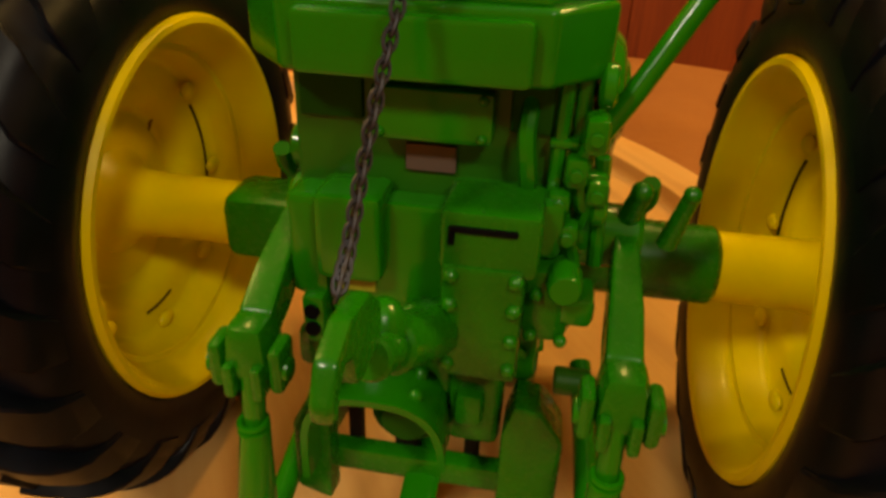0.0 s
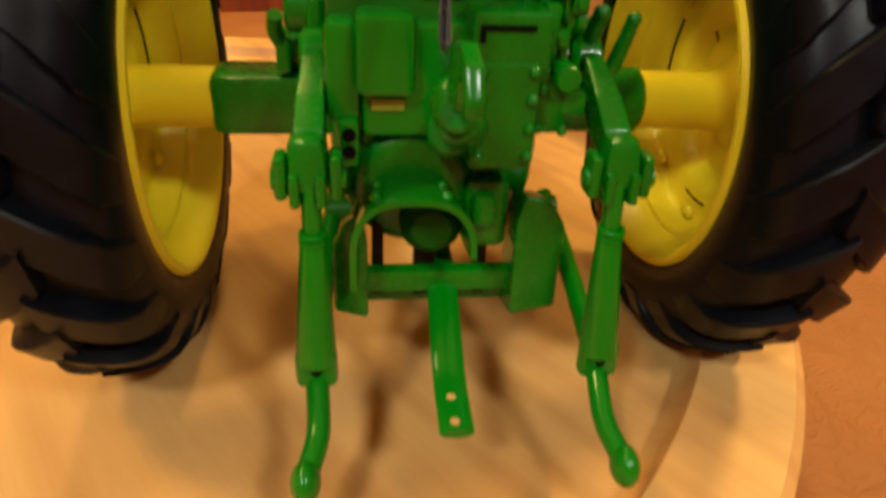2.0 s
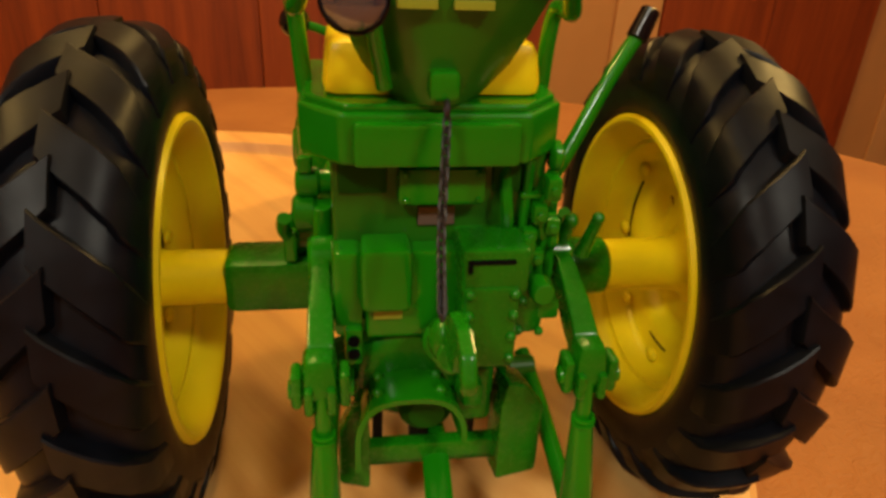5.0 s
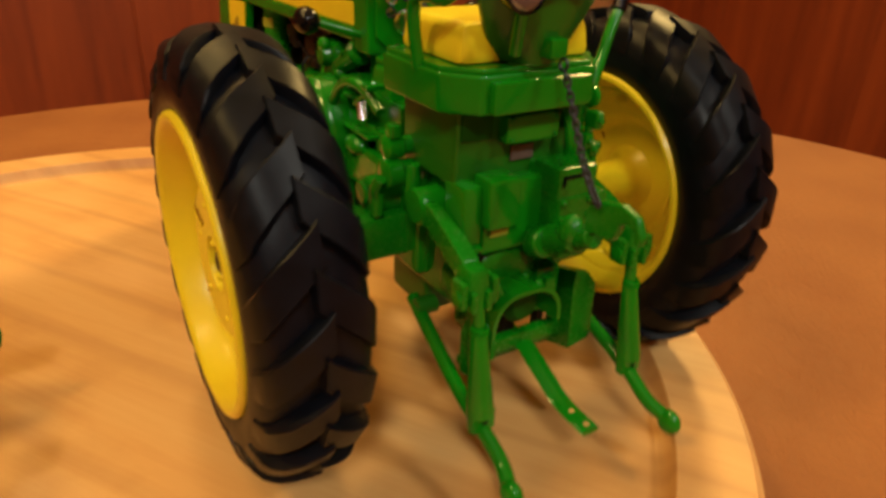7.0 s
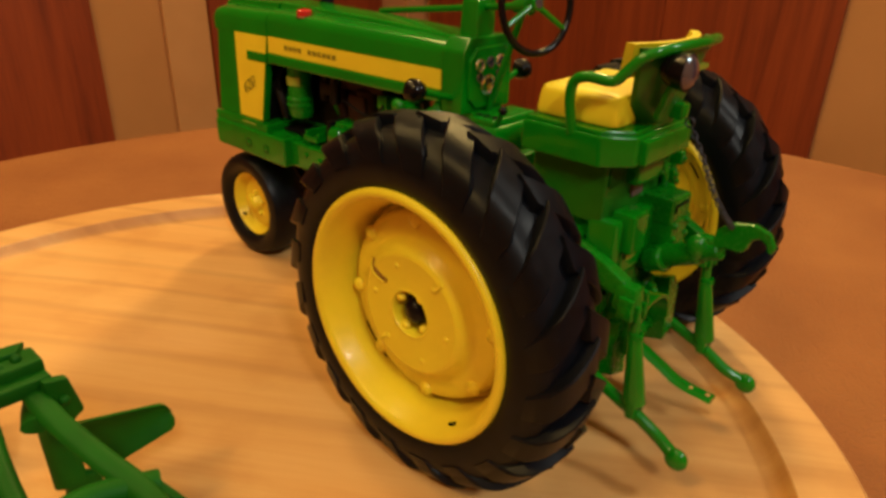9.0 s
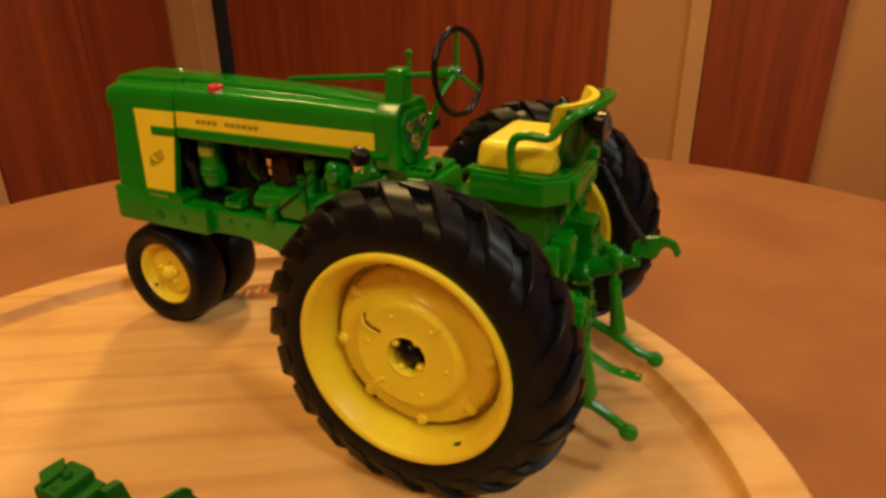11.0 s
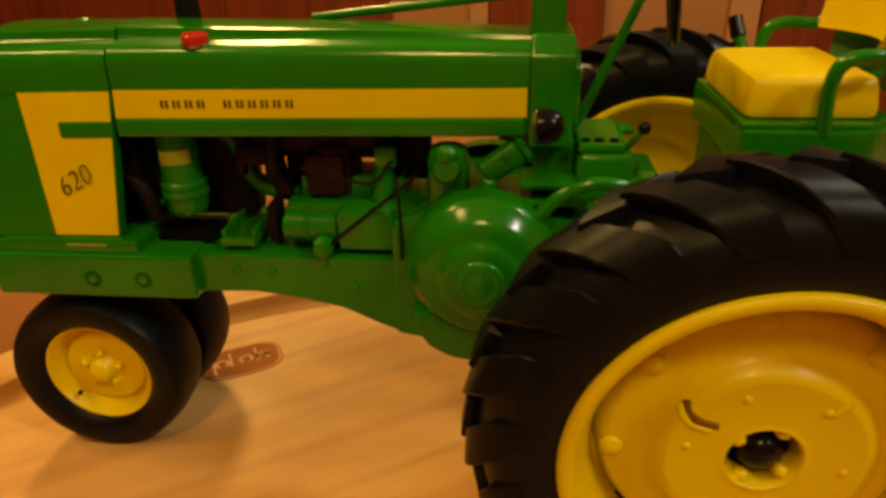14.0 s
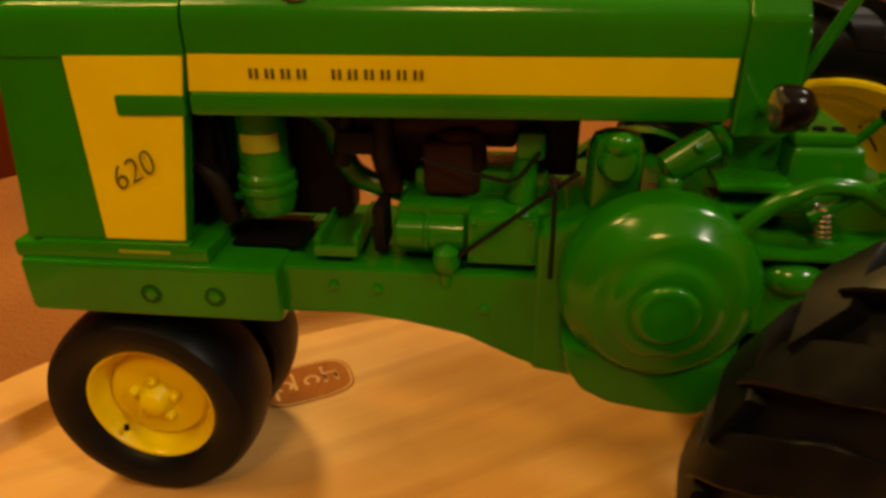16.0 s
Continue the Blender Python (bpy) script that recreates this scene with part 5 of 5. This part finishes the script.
# burnt oval mark in the board
def turned(u, v):
    """A point of the mark: v runs along its length, u across it."""
    return (0.0212 + 0.866 * u - 0.5 * v, 0.1230 + 0.5 * u + 0.866 * v)


def oval(a, b2, n=32):
    pts = []
    for k in range(n):
        w = 2 * math.pi * k / n
        c, d = math.cos(w), math.sin(w)
        pts.append(turned(a * math.copysign(abs(c) ** 0.6, c), b2 * math.copysign(abs(d) ** 0.6, d)))
    return pts


mark = part("burnt_mark", slab(oval(0.0082, 0.0122), 0.0000, 0.00012, 0, plane="XY"), BRAND, board)
mark.matrix_parent_inverse = Matrix.Translation(board.location).inverted()
for a, b2, mat, z in ((0.0077, 0.0117, MAPLE, 0.00022), (0.0072, 0.0112, BRAND, 0.00032)):
    part("mark_ring", slab(oval(a, b2), 0.0000, z, 0, plane="XY"), mat, board).matrix_parent_inverse = mark.matrix_parent_inverse
# plain strokes and loops stand for the name in the mark
for v, low, high in ((-0.0078, -0.0024, 0.0020), (-0.0046, -0.0024, 0.0048), (0.0034, -0.0024, 0.0048), (0.0086, -0.0050, 0.0020)):
    bar = [turned(low, v - 0.0004), turned(high, v - 0.0004), turned(high, v + 0.0004), turned(low, v + 0.0004)]
    part("mark_bar", slab(bar, 0.0003, 0.00042, 0, plane="XY"), MAPLE, board).matrix_parent_inverse = mark.matrix_parent_inverse
for v, r in ((-0.0062, 0.0020), (-0.0012, 0.0022), (0.0060, 0.0022)):
    rim = [turned(r * k * math.cos(w), v + r * k * math.sin(w)) for k, turn2 in ((1.0, 1), (0.62, -1)) for w in (turn2 * (math.pi * 1.6 * i / 12 - 0.8 * math.pi) for i in range(13))]
    part("mark_loop", slab(rim, 0.0003, 0.00042, 0, plane="XY"), MAPLE, board).matrix_parent_inverse = mark.matrix_parent_inverse

# ---- toy plough on the board ----
plough = tagged(empty("toy_plough", (0, 0, 0)), "dark green toy mouldboard plough standing on the board", "toy plough")


def mouldboard(shift):
    """A curved plough blade: a rounded tail that widens towards the point on the ground."""
    sx, sy = shift
    own = bmesh.new()
    rows = []
    for j in range(13):
        v = (j / 12) ** 1.4
        top = Vector((-0.1066, 0.0404, 0.0232)).lerp(Vector((-0.1290, 0.0420, 0.0285)), v)
        low = Vector((-0.1066, 0.0374, 0.0178)).lerp(Vector((-0.1250, 0.0462, 0.0080)), v)
        end = min(1.0, v / 0.10)
        pinch = 0.25 + 0.75 * math.sqrt(max(0.0, 1 - (1 - end) ** 2))
        row = []
        for i in range(9):
            u = 2 * i / 8 - 1
            p = (top + low) / 2 + (top - low) / 2 * u * pinch
            row.append((p.x + sx, p.y + sy + 0.0035 * (1 - u * u) * (0.4 + v), p.z))
        rows.append(row)
    faces = []
    for off in (0.0, 0.0011):
        vs = [[own.verts.new((x, y + off, z)) for x, y, z in row] for row in rows]
        faces.append(vs)
        for p, q in zip(vs, vs[1:]):
            for i in range(8):
                own.faces.new((p[i], p[i + 1], q[i + 1], q[i]))
    def ring(vs):
        return vs[0] + [r[-1] for r in vs[1:]] + vs[-1][-2::-1] + [r[0] for r in vs[-2:0:-1]]
    a, b2 = ring(faces[0]), ring(faces[1])
    for i in range(len(a)):
        j = (i + 1) % len(a)
        own.faces.new((a[i], a[j], b2[j], b2[i]))
    return own


for dx, dy in ((0.0, 0.0), (-0.0020, -0.0430)):
    blade = part("mouldboard", mouldboard((dx, dy)), PLOUGH_SHADE_GREEN, plough)
    part("share", slab([(-0.1330 + dx, 0.0004), (-0.1230 + dx, 0.0004), (-0.1235 + dx, 0.0080), (-0.1300 + dx, 0.0120)], 0.0465 + dy, 0.0490 + dy, 0.0005, plane="XZ"), PLOUGH_SHADE_GREEN, blade)
    arch = tube([(-0.1365 + dx, 0.0290 + dy, 0.0410), (-0.1330 + dx, 0.0400 + dy, 0.0390), (-0.1305 + dx, 0.0470 + dy, 0.0320), (-0.1300 + dx, 0.0490 + dy, 0.0220), (-0.1300 + dx, 0.0480 + dy, 0.0080)], 0.0036, 12, None, 5, 0.5)
    part("standard", arch, PLOUGH_SHADE_GREEN, blade)
bm = tube([(-0.1350, 0.0420, 0.0450), (-0.1342, 0.0280, 0.0420), (-0.1315, 0.0150, 0.0385), (-0.1285, 0.0020, 0.0355), (-0.1290, -0.0200, 0.0350), (-0.1340, -0.0500, 0.0350)], 0.0025, 12, None, 5, 0.7)
part("beam", bm, PLOUGH_SHADE_GREEN, plough)
bm = box(-0.1480, -0.1310, 0.0345, 0.0390, 0.0440, 0.0475, 0.0008)
box(-0.1405, -0.1310, 0.0375, 0.0448, 0.0450, 0.0500, 0.0010, bm)
slab([(-0.1400, 0.0420), (-0.1345, 0.0420), (-0.1320, 0.0455), (-0.1375, 0.0462)], 0.0495, 0.0510, 0.0004, bm, plane="XY")
slab([(-0.1335, 0.0475), (-0.1288, 0.0465), (-0.1270, 0.0375), (-0.1300, 0.0355), (-0.1335, 0.0390)], 0.0325, 0.0350, 0.0007, bm, plane="XZ")
part("head_bracket", bm, PLOUGH_SHADE_GREEN, plough)
for x, y, z in ((-0.1352, 0.0405, 0.0503), (-0.1305, 0.0322, 0.0420), (-0.1385, 0.0400, 0.0495)):
    part("bolt", ball((x, y, z), 0.0011, None, 10), PLOUGH_SHADE_GREEN, plough)
bm = tube([(-0.1560, 0.0040, 0.0370), (-0.1450, 0.0070, 0.0362), (-0.1360, 0.0080, 0.0358), (-0.1250, 0.0050, 0.0340)], 0.0028, 12)
tube([(-0.1440, 0.0360, 0.0440), (-0.1460, 0.0220, 0.0400), (-0.1470, 0.0080, 0.0365)], 0.0022, 10, bm)
part("cross_frame", bm, PLOUGH_SHADE_GREEN, plough)
bm = tube([(-0.1270, 0.0060, 0.0350), (-0.1230, 0.0000, 0.0290), (-0.1190, -0.0060, 0.0200), (-0.1180, -0.0080, 0.0140)], 0.0018, 8)
part("brace", bm, PLOUGH_SHADE_GREEN, plough)
at = (-0.1400, 0.0820, 0.0126)
w = part("gauge_wheel", torus(at, (1, 0, 0.08), 0.0098, 0.0028, None, 36, 10), RUBBER, plough, "small black gauge wheel")
part("wheel_disc", lathe([(-0.0010, 0.0080), (0.0010, 0.0080), (0.0014, 0.0004)], 24, "X", at), YELLOW, w)
part("wheel_arm", tube([at, (-0.1440, 0.0700, 0.0300), (-0.1420, 0.0460, 0.0440), (-0.1400, 0.0370, 0.0455)], 0.0017, 10), PLOUGH_SHADE_GREEN, plough)
